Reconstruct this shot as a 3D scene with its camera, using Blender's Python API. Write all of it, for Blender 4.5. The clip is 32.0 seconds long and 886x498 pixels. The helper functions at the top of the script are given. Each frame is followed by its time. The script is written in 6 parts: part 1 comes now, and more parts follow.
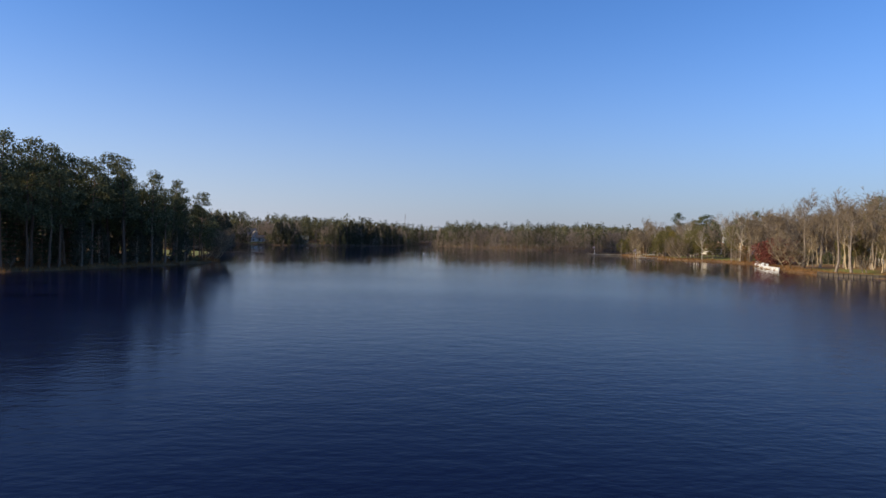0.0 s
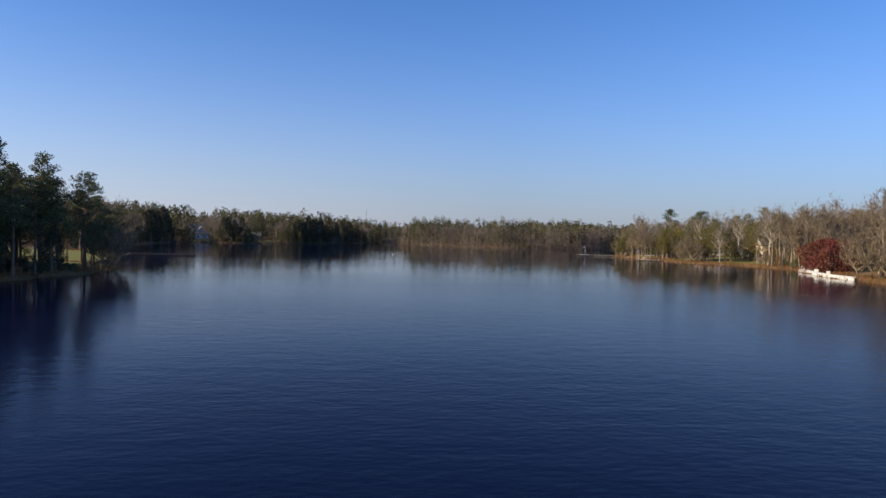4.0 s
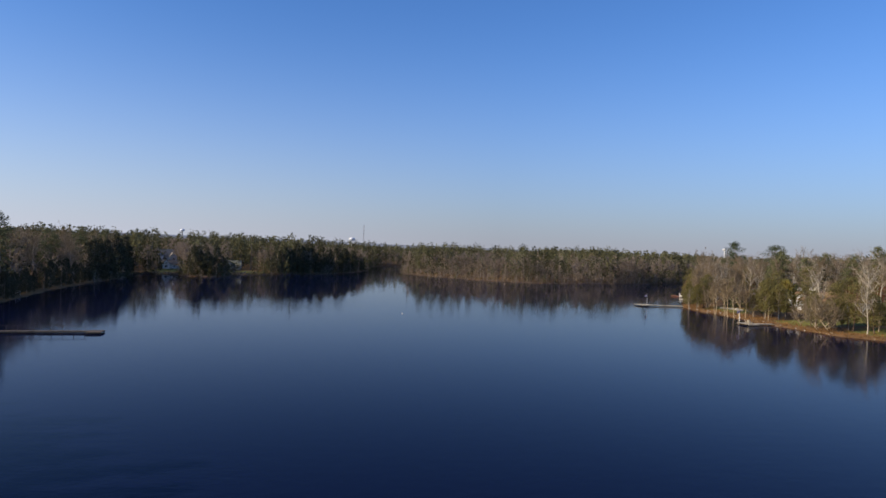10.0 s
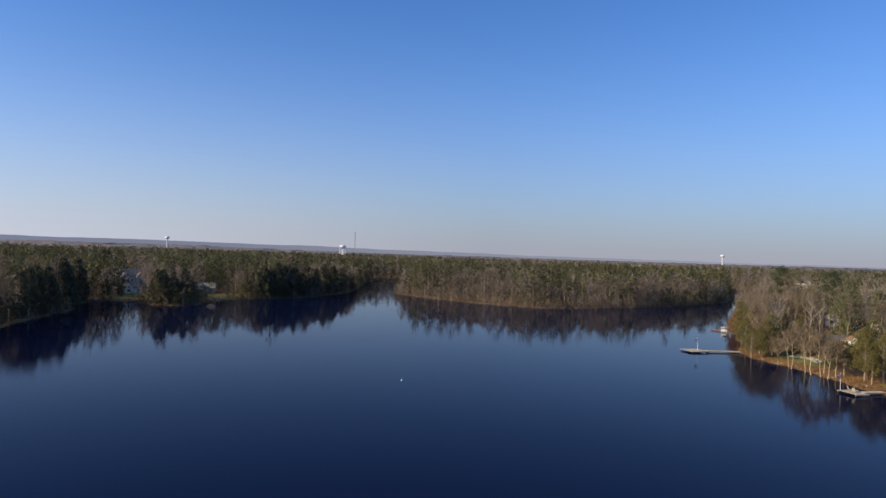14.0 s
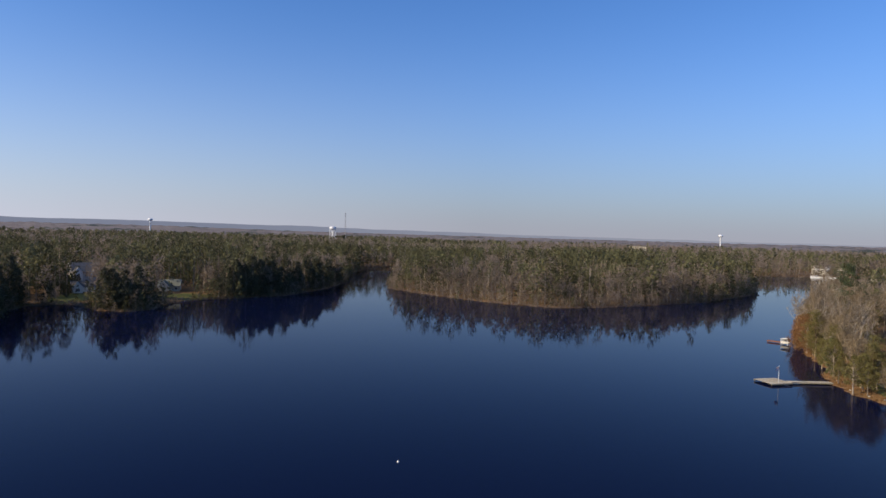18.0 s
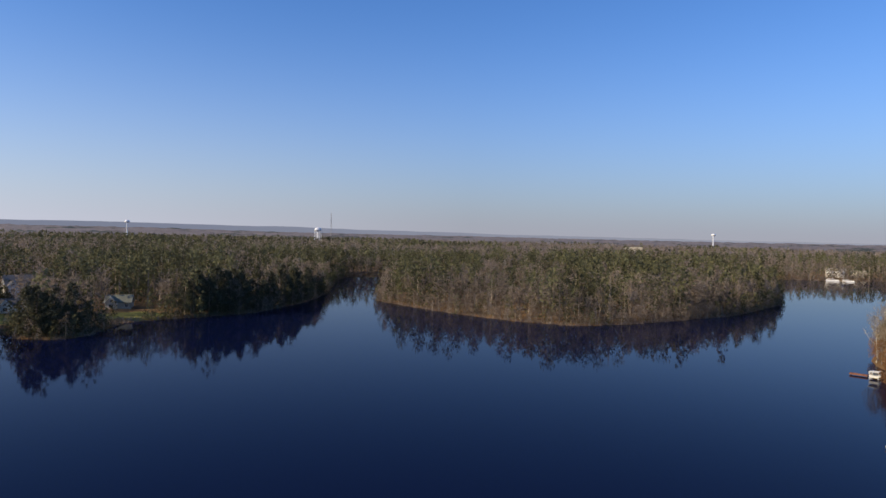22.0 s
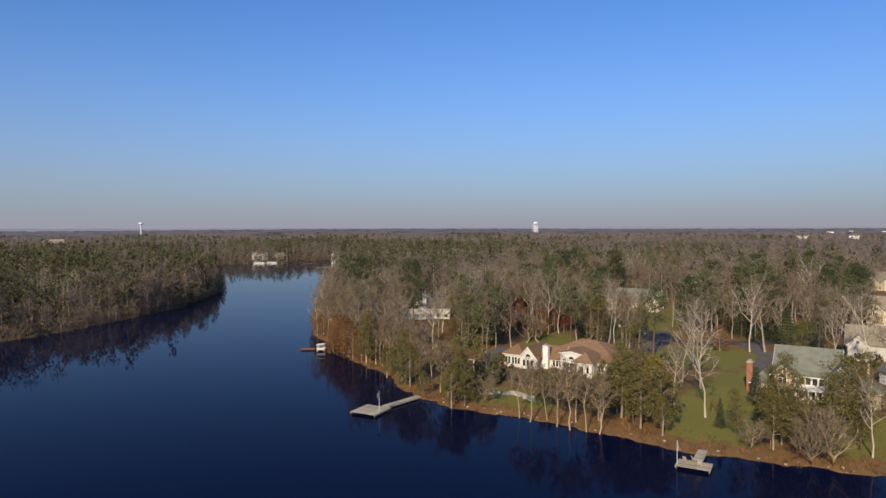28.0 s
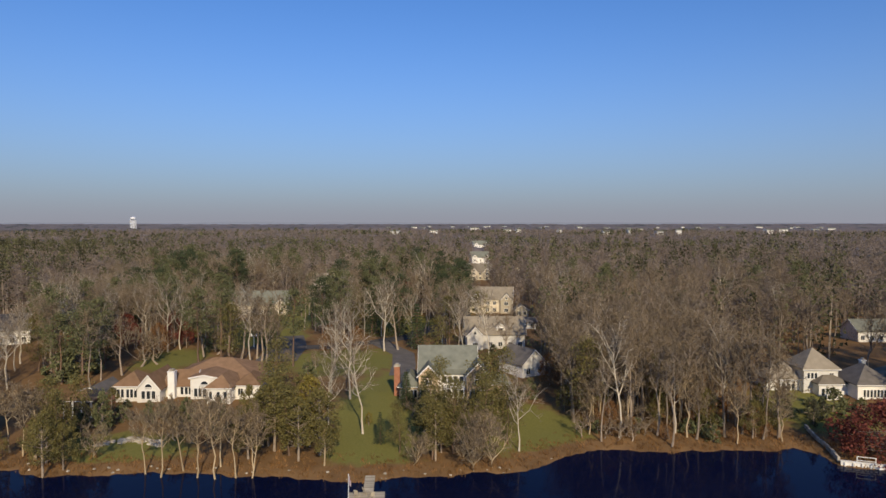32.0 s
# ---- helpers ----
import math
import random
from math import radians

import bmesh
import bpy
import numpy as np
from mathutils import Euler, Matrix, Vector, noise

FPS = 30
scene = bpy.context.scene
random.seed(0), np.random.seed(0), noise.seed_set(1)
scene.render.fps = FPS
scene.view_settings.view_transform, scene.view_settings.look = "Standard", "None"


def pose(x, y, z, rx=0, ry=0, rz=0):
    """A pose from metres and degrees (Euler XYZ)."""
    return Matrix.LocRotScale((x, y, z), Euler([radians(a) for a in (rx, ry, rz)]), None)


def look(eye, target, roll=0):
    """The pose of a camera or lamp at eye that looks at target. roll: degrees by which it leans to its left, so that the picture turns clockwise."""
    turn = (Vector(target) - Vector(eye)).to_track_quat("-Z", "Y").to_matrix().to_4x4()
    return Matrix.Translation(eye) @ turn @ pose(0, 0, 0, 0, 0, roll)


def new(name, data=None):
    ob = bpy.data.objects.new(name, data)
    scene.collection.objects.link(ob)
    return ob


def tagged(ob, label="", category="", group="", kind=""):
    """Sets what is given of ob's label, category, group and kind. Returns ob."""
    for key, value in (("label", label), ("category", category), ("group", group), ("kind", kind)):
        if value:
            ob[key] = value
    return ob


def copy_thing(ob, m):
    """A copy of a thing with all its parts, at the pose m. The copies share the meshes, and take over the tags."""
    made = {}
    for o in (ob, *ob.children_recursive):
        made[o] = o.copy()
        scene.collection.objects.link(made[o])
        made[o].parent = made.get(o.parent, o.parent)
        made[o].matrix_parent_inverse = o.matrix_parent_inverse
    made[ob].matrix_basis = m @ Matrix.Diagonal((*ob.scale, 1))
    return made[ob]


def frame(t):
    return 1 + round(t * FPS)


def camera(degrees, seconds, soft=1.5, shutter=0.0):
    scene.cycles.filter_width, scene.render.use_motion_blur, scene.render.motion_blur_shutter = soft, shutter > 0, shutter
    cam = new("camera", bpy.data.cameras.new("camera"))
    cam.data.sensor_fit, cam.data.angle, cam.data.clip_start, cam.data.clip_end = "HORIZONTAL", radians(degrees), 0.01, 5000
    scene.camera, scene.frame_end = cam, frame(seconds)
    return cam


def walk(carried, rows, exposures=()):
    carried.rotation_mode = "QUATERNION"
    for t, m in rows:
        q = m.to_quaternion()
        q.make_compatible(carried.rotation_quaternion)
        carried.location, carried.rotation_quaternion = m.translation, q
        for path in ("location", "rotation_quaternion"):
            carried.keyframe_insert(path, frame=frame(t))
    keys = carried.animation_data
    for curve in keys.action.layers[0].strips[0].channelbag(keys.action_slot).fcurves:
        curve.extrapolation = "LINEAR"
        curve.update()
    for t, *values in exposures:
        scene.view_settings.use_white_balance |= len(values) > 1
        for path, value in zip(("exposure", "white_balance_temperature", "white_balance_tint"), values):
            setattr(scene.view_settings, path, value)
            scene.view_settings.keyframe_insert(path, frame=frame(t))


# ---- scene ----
cam = camera(67.4, 32.0)
PATH = [
    (0, (-0.56, -2.839, 7.085), (-0.414, -0.844, 7.055), 1.2),
    (0.5, (-1.169, 3.393, 7.149), (-1.016, 5.387, 7.116), 1.2),
    (1, (-1.173, 9.097, 7.069), (-1.019, 11.091, 7.036), 1.2),
    (1.5, (-1.454, 14.88, 7.11), (-1.296, 16.873, 7.075), 1.2),
    (2, (-1.597, 20.659, 6.996), (-1.439, 22.653, 6.961), 1.2),
    (2.5, (-1.956, 26.777, 7.149), (-1.776, 28.769, 7.112), 1.2),
    (3, (-1.76, 32.612, 7.149), (-1.572, 34.602, 7.113), 1.3),
    (3.5, (-1.937, 38.855, 7.421), (-1.679, 40.838, 7.382), 1.2),
    (5.5, (-1.35, 62.314, 9.207), (-1.085, 64.297, 9.178), 1.6),
    (6, (-0.868, 69.046, 10.131), (-0.604, 71.029, 10.107), 1.6),
    (6.5, (-0.757, 75.026, 11.43), (-0.493, 77.008, 11.409), 1.6),
    (7, (-0.738, 80.945, 12.538), (-0.474, 82.927, 12.521), 1.7),
    (7.5, (-1.214, 87.039, 13.65), (-0.946, 89.02, 13.635), 1.7),
    (8, (-1.684, 93.191, 14.639), (-1.413, 95.173, 14.627), 1.8),
    (8.5, (-1.79, 99.387, 15.689), (-1.518, 101.369, 15.681), 1.8),
    (9, (-1.692, 105.443, 16.795), (-1.421, 107.425, 16.791), 1.8),
    (9.5, (-1.869, 111.568, 18.007), (-1.598, 113.549, 18.005), 1.9),
    (10, (-1.986, 117.794, 19.067), (-1.714, 119.776, 19.069), 1.9),
    (10.5, (-1.886, 123.89, 20.404), (-1.613, 125.871, 20.408), 1.9),
    (11, (-1.502, 129.34, 21.903), (-1.229, 131.321, 21.909), 1.9),
    (11.5, (-1.194, 134.914, 22.93), (-0.919, 136.895, 22.939), 1.8),
    (12, (-0.967, 140.846, 24.058), (-0.689, 142.826, 24.069), 1.8),
    (12.5, (-0.795, 146.708, 25.007), (-0.513, 148.688, 25.021), 1.8),
    (13, (-0.643, 152.392, 26.132), (-0.358, 154.372, 26.147), 1.8),
    (13.5, (-0.373, 158.252, 27.476), (-0.084, 160.231, 27.491), 1.7),
    (14, (-0.421, 164.101, 28.533), (-0.125, 166.079, 28.547), 1.8),
    (14.5, (0.1, 170.258, 29.404), (0.399, 172.235, 29.39), 1.7),
    (16.5, (1.927, 195.028, 32.486), (2.239, 197.002, 32.435), 1.6),
    (17, (2.373, 200.978, 33.181), (2.69, 202.952, 33.133), 1.6),
    (17.5, (2.798, 206.967, 33.871), (3.117, 208.94, 33.823), 1.6),
    (18, (3.113, 212.833, 34.739), (3.435, 214.807, 34.69), 1.6),
    (18.5, (3.542, 218.787, 35.583), (3.866, 220.76, 35.535), 1.5),
    (19, (4.009, 224.821, 36.37), (4.334, 226.794, 36.321), 1.4),
    (19.5, (4.383, 230.598, 36.859), (4.709, 232.571, 36.81), 1.4),
    (20, (4.745, 236.613, 36.925), (5.072, 238.585, 36.876), 1.3),
    (20.5, (5.198, 242.583, 36.985), (5.526, 244.556, 36.936), 1.3),
    (21, (5.469, 248.525, 37.026), (5.799, 250.497, 36.977), 1.3),
    (21.5, (6.042, 254.353, 36.986), (6.372, 256.325, 36.935), 1.3),
    (22, (6.357, 260.421, 37.149), (6.717, 262.388, 37.1), 1.3),
    (22.5, (6.764, 265.481, 37.455), (7.187, 267.435, 37.408), 1.2),
    (23, (6.692, 268.969, 37.643), (7.216, 270.898, 37.601), 1.1),
    (23.5, (6.429, 271.689, 37.702), (7.081, 273.579, 37.664), 0.9),
    (24, (5.868, 272.833, 37.966), (6.607, 274.691, 37.93), 0.6),
    (24.5, (5.359, 272.761, 37.975), (6.184, 274.582, 37.938), 0.4),
    (26.5, (2.552, 271.851, 38.796), (3.863, 273.36, 38.739), -0.1),
    (27, (2.954, 272.357, 39.032), (4.397, 273.74, 38.969), -0.2),
    (27.5, (3.706, 272.983, 38.573), (5.279, 274.215, 38.506), -0.3),
    (28, (4.732, 274.179, 38.225), (6.411, 275.263, 38.156), -0.2),
    (28.5, (6.571, 275.278, 38.471), (8.309, 276.264, 38.393), -0.4),
    (29, (8.59, 276.797, 38.328), (10.379, 277.689, 38.246), -0.2),
    (29.5, (10.855, 278.654, 38.321), (12.677, 279.475, 38.235), -0.1),
    (30, (13.492, 280.258, 38.449), (15.331, 281.039, 38.358), 0.0),
    (30.5, (16.0, 282.049, 38.67), (17.896, 282.679, 38.573), 0.1),
    (31, (18.685, 283.993, 38.752), (20.64, 284.403, 38.66), 0.1),
    (31.5, (20.751, 285.883, 38.685), (22.738, 286.101, 38.603), -0.0),
    (32, (21.201, 286.654, 39.317), (23.199, 286.647, 39.232), -0.0),
]
walk(cam, [(t, look(eye, target, roll)) for t, eye, target, roll in PATH],
     [(0, 0.1), (6, 0.05), (12, 0.0), (22, 0.0), (26.5, -0.2), (29, -0.25), (32, -0.35)])

# ---- light ----
world = bpy.data.worlds.new("world")
scene.world = world
world.use_nodes = True
wn, wl = world.node_tree.nodes, world.node_tree.links
sky = wn.new("ShaderNodeTexSky")
sky.sky_type, sky.sun_disc = "NISHITA", False
SUN_EL, SUN_HEAD = radians(26.5), radians(259)      # heading from +y towards +x
sky.sun_elevation, sky.sun_rotation = SUN_EL, SUN_HEAD
sky.air_density, sky.dust_density, sky.ozone_density, sky.altitude = 1.0, 0.5, 1.6, 0
tc = wn.new("ShaderNodeTexCoord")
cool = wn.new("ShaderNodeMix")
cool.data_type, cool.blend_type = "RGBA", "MULTIPLY"
cool.inputs[0].default_value, cool.inputs[7].default_value = 1.0, (0.53, 0.91, 1.50, 1)
wl.new(sky.outputs[0], cool.inputs[6])
# winter haze that pales the sky towards the horizon all round, brighter towards the sun
sep, rise, bend = wn.new("ShaderNodeSeparateXYZ"), wn.new("ShaderNodeMapRange"), wn.new("ShaderNodeMath")
wl.new(tc.outputs["Generated"], sep.inputs[0])
wl.new(sep.outputs["Z"], rise.inputs["Value"])
rise.inputs["From Min"].default_value, rise.inputs["From Max"].default_value = 0.0, 0.42
rise.inputs["To Min"].default_value, rise.inputs["To Max"].default_value = 1.0, 0.0
bend.operation = "POWER"
wl.new(rise.outputs[0], bend.inputs[0])
bend.inputs[1].default_value = 2.6
dot, glow, haze = wn.new("ShaderNodeVectorMath"), wn.new("ShaderNodeMapRange"), wn.new("ShaderNodeVectorMath")
dot.operation, haze.operation = "DOT_PRODUCT", "SCALE"
wl.new(tc.outputs["Generated"], dot.inputs[0])
dot.inputs[1].default_value = (math.sin(SUN_HEAD), math.cos(SUN_HEAD), 0)
wl.new(dot.outputs["Value"], glow.inputs["Value"])
glow.inputs["From Min"].default_value, glow.inputs["From Max"].default_value = -0.4, 0.8
glow.inputs["To Min"].default_value, glow.inputs["To Max"].default_value = 0.9, 1.8
haze.inputs[0].default_value = (3.8, 3.92, 4.6)
wl.new(glow.outputs[0], haze.inputs["Scale"])
air = wn.new("ShaderNodeMix")
air.data_type = "RGBA"
wl.new(bend.outputs[0], air.inputs[0])
wl.new(cool.outputs[2], air.inputs[6])
wl.new(haze.outputs[0], air.inputs[7])
wl.new(air.outputs[2], wn["Background"].inputs[0])
wn["Background"].inputs[1].default_value = 0.11
sun = new("sun", bpy.data.lights.new("sun", "SUN"))
sun.data.energy, sun.data.angle, sun.data.color = 5.4, radians(0.53), (1.0, 0.82, 0.57)
sun.matrix_world = look((0, 0, 500), (-math.sin(SUN_HEAD) * 100 * math.cos(SUN_EL), -math.cos(SUN_HEAD) * 100 * math.cos(SUN_EL), 500 - 100 * math.sin(SUN_EL)))


# ---- materials ----
def surf(name, a, b, scale=1.0, rough=0.8, bump=0.3, grain=12.0, rnd=0.25, metal=0.0, world_space=False, tint=False, island=False, depth=0.05):
    """Two colours mixed by broad stains and fine grain, with relief; rnd: brightness change from piece to piece."""
    m = bpy.data.materials.new(name)
    m.use_nodes = True
    n, l = m.node_tree.nodes, m.node_tree.links
    p = n["Principled BSDF"]
    p.inputs["Roughness"].default_value, p.inputs["Metallic"].default_value = rough, metal
    p.inputs["Specular IOR Level"].default_value = 0.5 if rough < 0.7 else 0.15
    geo = n.new("ShaderNodeNewGeometry")
    co = n.new("ShaderNodeTexCoord")
    src = geo.outputs["Position"] if world_space else co.outputs["Object"]
    big, fine = n.new("ShaderNodeTexNoise"), n.new("ShaderNodeTexNoise")
    big.inputs["Scale"].default_value, big.inputs["Detail"].default_value = scale, 4
    fine.inputs["Scale"].default_value, fine.inputs["Detail"].default_value = scale * grain, 3
    l.new(src, big.inputs["Vector"]), l.new(src, fine.inputs["Vector"])
    add = n.new("ShaderNodeMath")
    add.operation = "MULTIPLY_ADD"
    l.new(fine.outputs[0], add.inputs[0])
    add.inputs[1].default_value = 0.6
    sub = n.new("ShaderNodeMath")
    sub.operation = "MULTIPLY_ADD"
    l.new(big.outputs[0], sub.inputs[0])
    sub.inputs[1].default_value, sub.inputs[2].default_value = 1.6, -0.6
    l.new(sub.outputs[0], add.inputs[2])
    mix = n.new("ShaderNodeMix")
    mix.data_type = "RGBA"
    mix.inputs[6].default_value, mix.inputs[7].default_value = (*a, 1), (*b, 1)
    l.new(add.outputs[0], mix.inputs[0])
    hsv = n.new("ShaderNodeHueSaturation")
    ramp = n.new("ShaderNodeMapRange")
    ramp.inputs["To Min"].default_value, ramp.inputs["To Max"].default_value = 1 - rnd, 1 + rnd
    if tint:
        at = n.new("ShaderNodeAttribute")
        at.attribute_name = "tint"
        l.new(at.outputs["Fac"], ramp.inputs["Value"])
    elif island:
        l.new(geo.outputs["Random Per Island"], ramp.inputs["Value"])
    else:
        info = n.new("ShaderNodeObjectInfo")
        l.new(info.outputs["Random"], ramp.inputs["Value"])
    l.new(ramp.outputs[0], hsv.inputs["Value"])
    l.new(mix.outputs[2], hsv.inputs["Color"])
    l.new(hsv.outputs[0], p.inputs["Base Color"])
    if bump:
        bp = n.new("ShaderNodeBump")
        bp.inputs["Strength"].default_value, bp.inputs["Distance"].default_value = bump, depth
        l.new(fine.outputs[0], bp.inputs["Height"])
        l.new(bp.outputs[0], p.inputs["Normal"])
    return m


def leafy(name, a, b, rnd=0.35, tint=False, trans=0.25, scale=0.5):
    """Foliage that lets some light through."""
    m = surf(name, a, b, scale, 0.75, 0, 6, rnd, tint=tint, island=not tint)
    n, l = m.node_tree.nodes, m.node_tree.links
    p, out = n["Principled BSDF"], n["Material Output"]
    p.inputs["Specular IOR Level"].default_value = 0.1
    t, mx = n.new("ShaderNodeBsdfTranslucent"), n.new("ShaderNodeMixShader")
    l.new(p.inputs["Base Color"].links[0].from_socket, t.inputs["Color"])
    mx.inputs[0].default_value = trans
    l.new(p.outputs[0], mx.inputs[1]), l.new(t.outputs[0], mx.inputs[2])
    l.new(mx.outputs[0], out.inputs["Surface"])
    return m


def water_material():
    m = bpy.data.materials.new("lake_water")
    m.use_nodes = True
    n, l = m.node_tree.nodes, m.node_tree.links
    p = n["Principled BSDF"]
    p.inputs["Base Color"].default_value = (0.003, 0.0055, 0.025, 1)
    p.inputs["IOR"].default_value = 1.097
    p.inputs["Specular Tint"].default_value = (0.68, 0.86, 1.0, 1)
    geo, mp = n.new("ShaderNodeNewGeometry"), n.new("ShaderNodeMapping")
    mp.inputs["Scale"].default_value = (0.6, 1.0, 1.0)
    mp.inputs["Rotation"].default_value = (0, 0, radians(8))
    l.new(geo.outputs["Position"], mp.inputs["Vector"])
    small, mid, wind = (n.new("ShaderNodeTexNoise") for _ in range(3))
    for node, s, d in ((small, 2.6, 3), (mid, 0.7, 2), (wind, 0.012, 2)):
        node.inputs["Scale"].default_value, node.inputs["Detail"].default_value = s, d
        l.new(mp.outputs[0], node.inputs["Vector"])
    # the breeze ruffles the open southern water and dies away northwards
    sep, fall = n.new("ShaderNodeSeparateXYZ"), n.new("ShaderNodeMapRange")
    l.new(geo.outputs["Position"], sep.inputs[0])
    l.new(sep.outputs["Y"], fall.inputs["Value"])
    fall.inputs["From Min"].default_value, fall.inputs["From Max"].default_value = 0, 200
    fall.inputs["To Min"].default_value, fall.inputs["To Max"].default_value = 0.62, 0.14
    gust = n.new("ShaderNodeMapRange")
    l.new(wind.outputs[0], gust.inputs["Value"])
    gust.inputs["From Min"].default_value, gust.inputs["From Max"].default_value = 0.35, 0.65
    gust.inputs["To Min"].default_value, gust.inputs["To Max"].default_value = 0.5, 1.1
    s1 = n.new("ShaderNodeMath")
    s1.operation = "MULTIPLY"
    l.new(fall.outputs[0], s1.inputs[0]), l.new(gust.outputs[0], s1.inputs[1])
    lee = n.new("ShaderNodeMapRange")
    l.new(sep.outputs["Y"], lee.inputs["Value"])
    lee.inputs["From Min"].default_value, lee.inputs["From Max"].default_value = 330, 430
    lee.inputs["To Min"].default_value, lee.inputs["To Max"].default_value = 1.0, 0.4
    s3 = n.new("ShaderNodeMath")
    s3.operation = "MULTIPLY"
    l.new(s1.outputs[0], s3.inputs[0]), l.new(lee.outputs[0], s3.inputs[1])
    s1 = s3
    s2 = n.new("ShaderNodeMath")
    s2.operation = "MULTIPLY"
    l.new(s1.outputs[0], s2.inputs[0])
    s2.inputs[1].default_value = 0.5
    hsum = n.new("ShaderNodeMath")
    hsum.operation = "MULTIPLY_ADD"
    l.new(mid.outputs[0], hsum.inputs[0])
    hsum.inputs[1].default_value = 1.5
    l.new(small.outputs[0], hsum.inputs[2])
    bp = n.new("ShaderNodeBump")
    bp.inputs["Distance"].default_value = 0.12
    l.new(s2.outputs[0], bp.inputs["Strength"])
    l.new(hsum.outputs[0], bp.inputs["Height"])
    l.new(bp.outputs[0], p.inputs["Normal"])
    # ripples too fine to stand out singly
    cats = n.new("ShaderNodeMapRange")
    cats.interpolation_type = "SMOOTHSTEP"
    l.new(sep.outputs["Y"], cats.inputs["Value"])
    cats.inputs["From Min"].default_value, cats.inputs["From Max"].default_value = 20, 220
    cats.inputs["To Min"].default_value, cats.inputs["To Max"].default_value = 0.23, 0.03
    s4 = n.new("ShaderNodeMath")
    s4.operation = "MULTIPLY"
    l.new(cats.outputs[0], s4.inputs[0]), l.new(gust.outputs[0], s4.inputs[1])
    l.new(s4.outputs[0], p.inputs["Roughness"])
    return m


def glass_material():
    m = bpy.data.materials.new("window_glass")
    m.use_nodes = True
    p = m.node_tree.nodes["Principled BSDF"]
    p.inputs["Base Color"].default_value = (0.03, 0.035, 0.04, 1)
    p.inputs["Roughness"].default_value, p.inputs["IOR"].default_value = 0.05, 1.5
    return m


M_WATER, M_GLASS = water_material(), glass_material()
M_BARK = surf("grey_bark", (0.20, 0.155, 0.115), (0.37, 0.305, 0.235), 1.5, 0.9, 0.6, 10)
M_PALE = surf("pale_bark", (0.36, 0.31, 0.235), (0.57, 0.51, 0.41), 1.2, 0.85, 0.5, 8)
M_TAN = surf("tan_bark", (0.36, 0.27, 0.16), (0.50, 0.40, 0.26), 1.2, 0.85, 0.5, 8)
M_PINEBARK = surf("pine_bark", (0.12, 0.08, 0.055), (0.24, 0.16, 0.11), 2, 0.9, 0.7, 8)
M_TWIG = leafy("bare_twigs", (0.166, 0.126, 0.080), (0.308, 0.240, 0.158), 0.3, False, 0.22, 0.4)
M_PALETWIG = leafy("pale_twigs", (0.20, 0.16, 0.115), (0.34, 0.28, 0.205), 0.3, False, 0.22, 0.4)
M_PINE = leafy("pine_needles", (0.082, 0.092, 0.044), (0.170, 0.168, 0.080), 0.4, False, 0.06)
M_HOLLY = leafy("dark_evergreen_leaves", (0.058, 0.060, 0.038), (0.125, 0.120, 0.072), 0.4, False, 0.12)
M_FIR = leafy("fir_needles", (0.048, 0.063, 0.032), (0.102, 0.122, 0.060))
M_CEDAR = leafy("cedar_leaves", (0.125, 0.112, 0.040), (0.240, 0.205, 0.076), 0.4, False, 0.3)
M_YELLOW = leafy("yellow_leaves", (0.17, 0.145, 0.032), (0.30, 0.235, 0.06))
M_RED = leafy("red_leaves", (0.135, 0.040, 0.030), (0.235, 0.078, 0.055))
M_RUST = leafy("rust_leaves", (0.17, 0.085, 0.036), (0.31, 0.165, 0.07))
# far needles and twigs lightened, twigs greyed too, to paint in distance haze
M_FARPINE = leafy("far_pine_needles", (0.068, 0.071, 0.036), (0.146, 0.136, 0.066), 0.45, True, 0.25, 0.05)
M_FARTWIG = leafy("hazed_far_twigs", (0.178, 0.140, 0.108), (0.318, 0.255, 0.196), 0.28, True, 0.4, 0.03)
M_FARBARK = surf("far_bark", (0.21, 0.17, 0.13), (0.36, 0.30, 0.23), 0.5, 0.9, 0, 6, 0.4, tint=True)
# canopy brown lightened and greyed so the colour carries the distance haze
M_CANOPY = surf("hazed_far_canopy", (0.160, 0.138, 0.132), (0.255, 0.22, 0.205), 0.012, 0.95, 1.0, 30, 0.0, world_space=True, depth=3.0)
patch_n, patch_l = M_CANOPY.node_tree.nodes, M_CANOPY.node_tree.links
patch, patch_mix, patch_geo, patch_map = patch_n.new("ShaderNodeTexNoise"), patch_n.new("ShaderNodeMix"), patch_n.new("ShaderNodeNewGeometry"), patch_n.new("ShaderNodeMapRange")
patch.inputs["Scale"].default_value, patch.inputs["Detail"].default_value = 0.006, 6
patch_l.new(patch_geo.outputs["Position"], patch.inputs["Vector"])
patch_l.new(patch.outputs[0], patch_map.inputs["Value"])
patch_map.inputs["From Min"].default_value, patch_map.inputs["From Max"].default_value = 0.54, 0.66
patch_mix.data_type = "RGBA"
patch_l.new(patch_map.outputs[0], patch_mix.inputs[0])
patch_l.new(patch_n["Principled BSDF"].inputs["Base Color"].links[0].from_socket, patch_mix.inputs[6])
patch_mix.inputs[7].default_value = (0.06, 0.072, 0.062, 1)
patch_l.new(patch_mix.outputs[2], patch_n["Principled BSDF"].inputs["Base Color"])


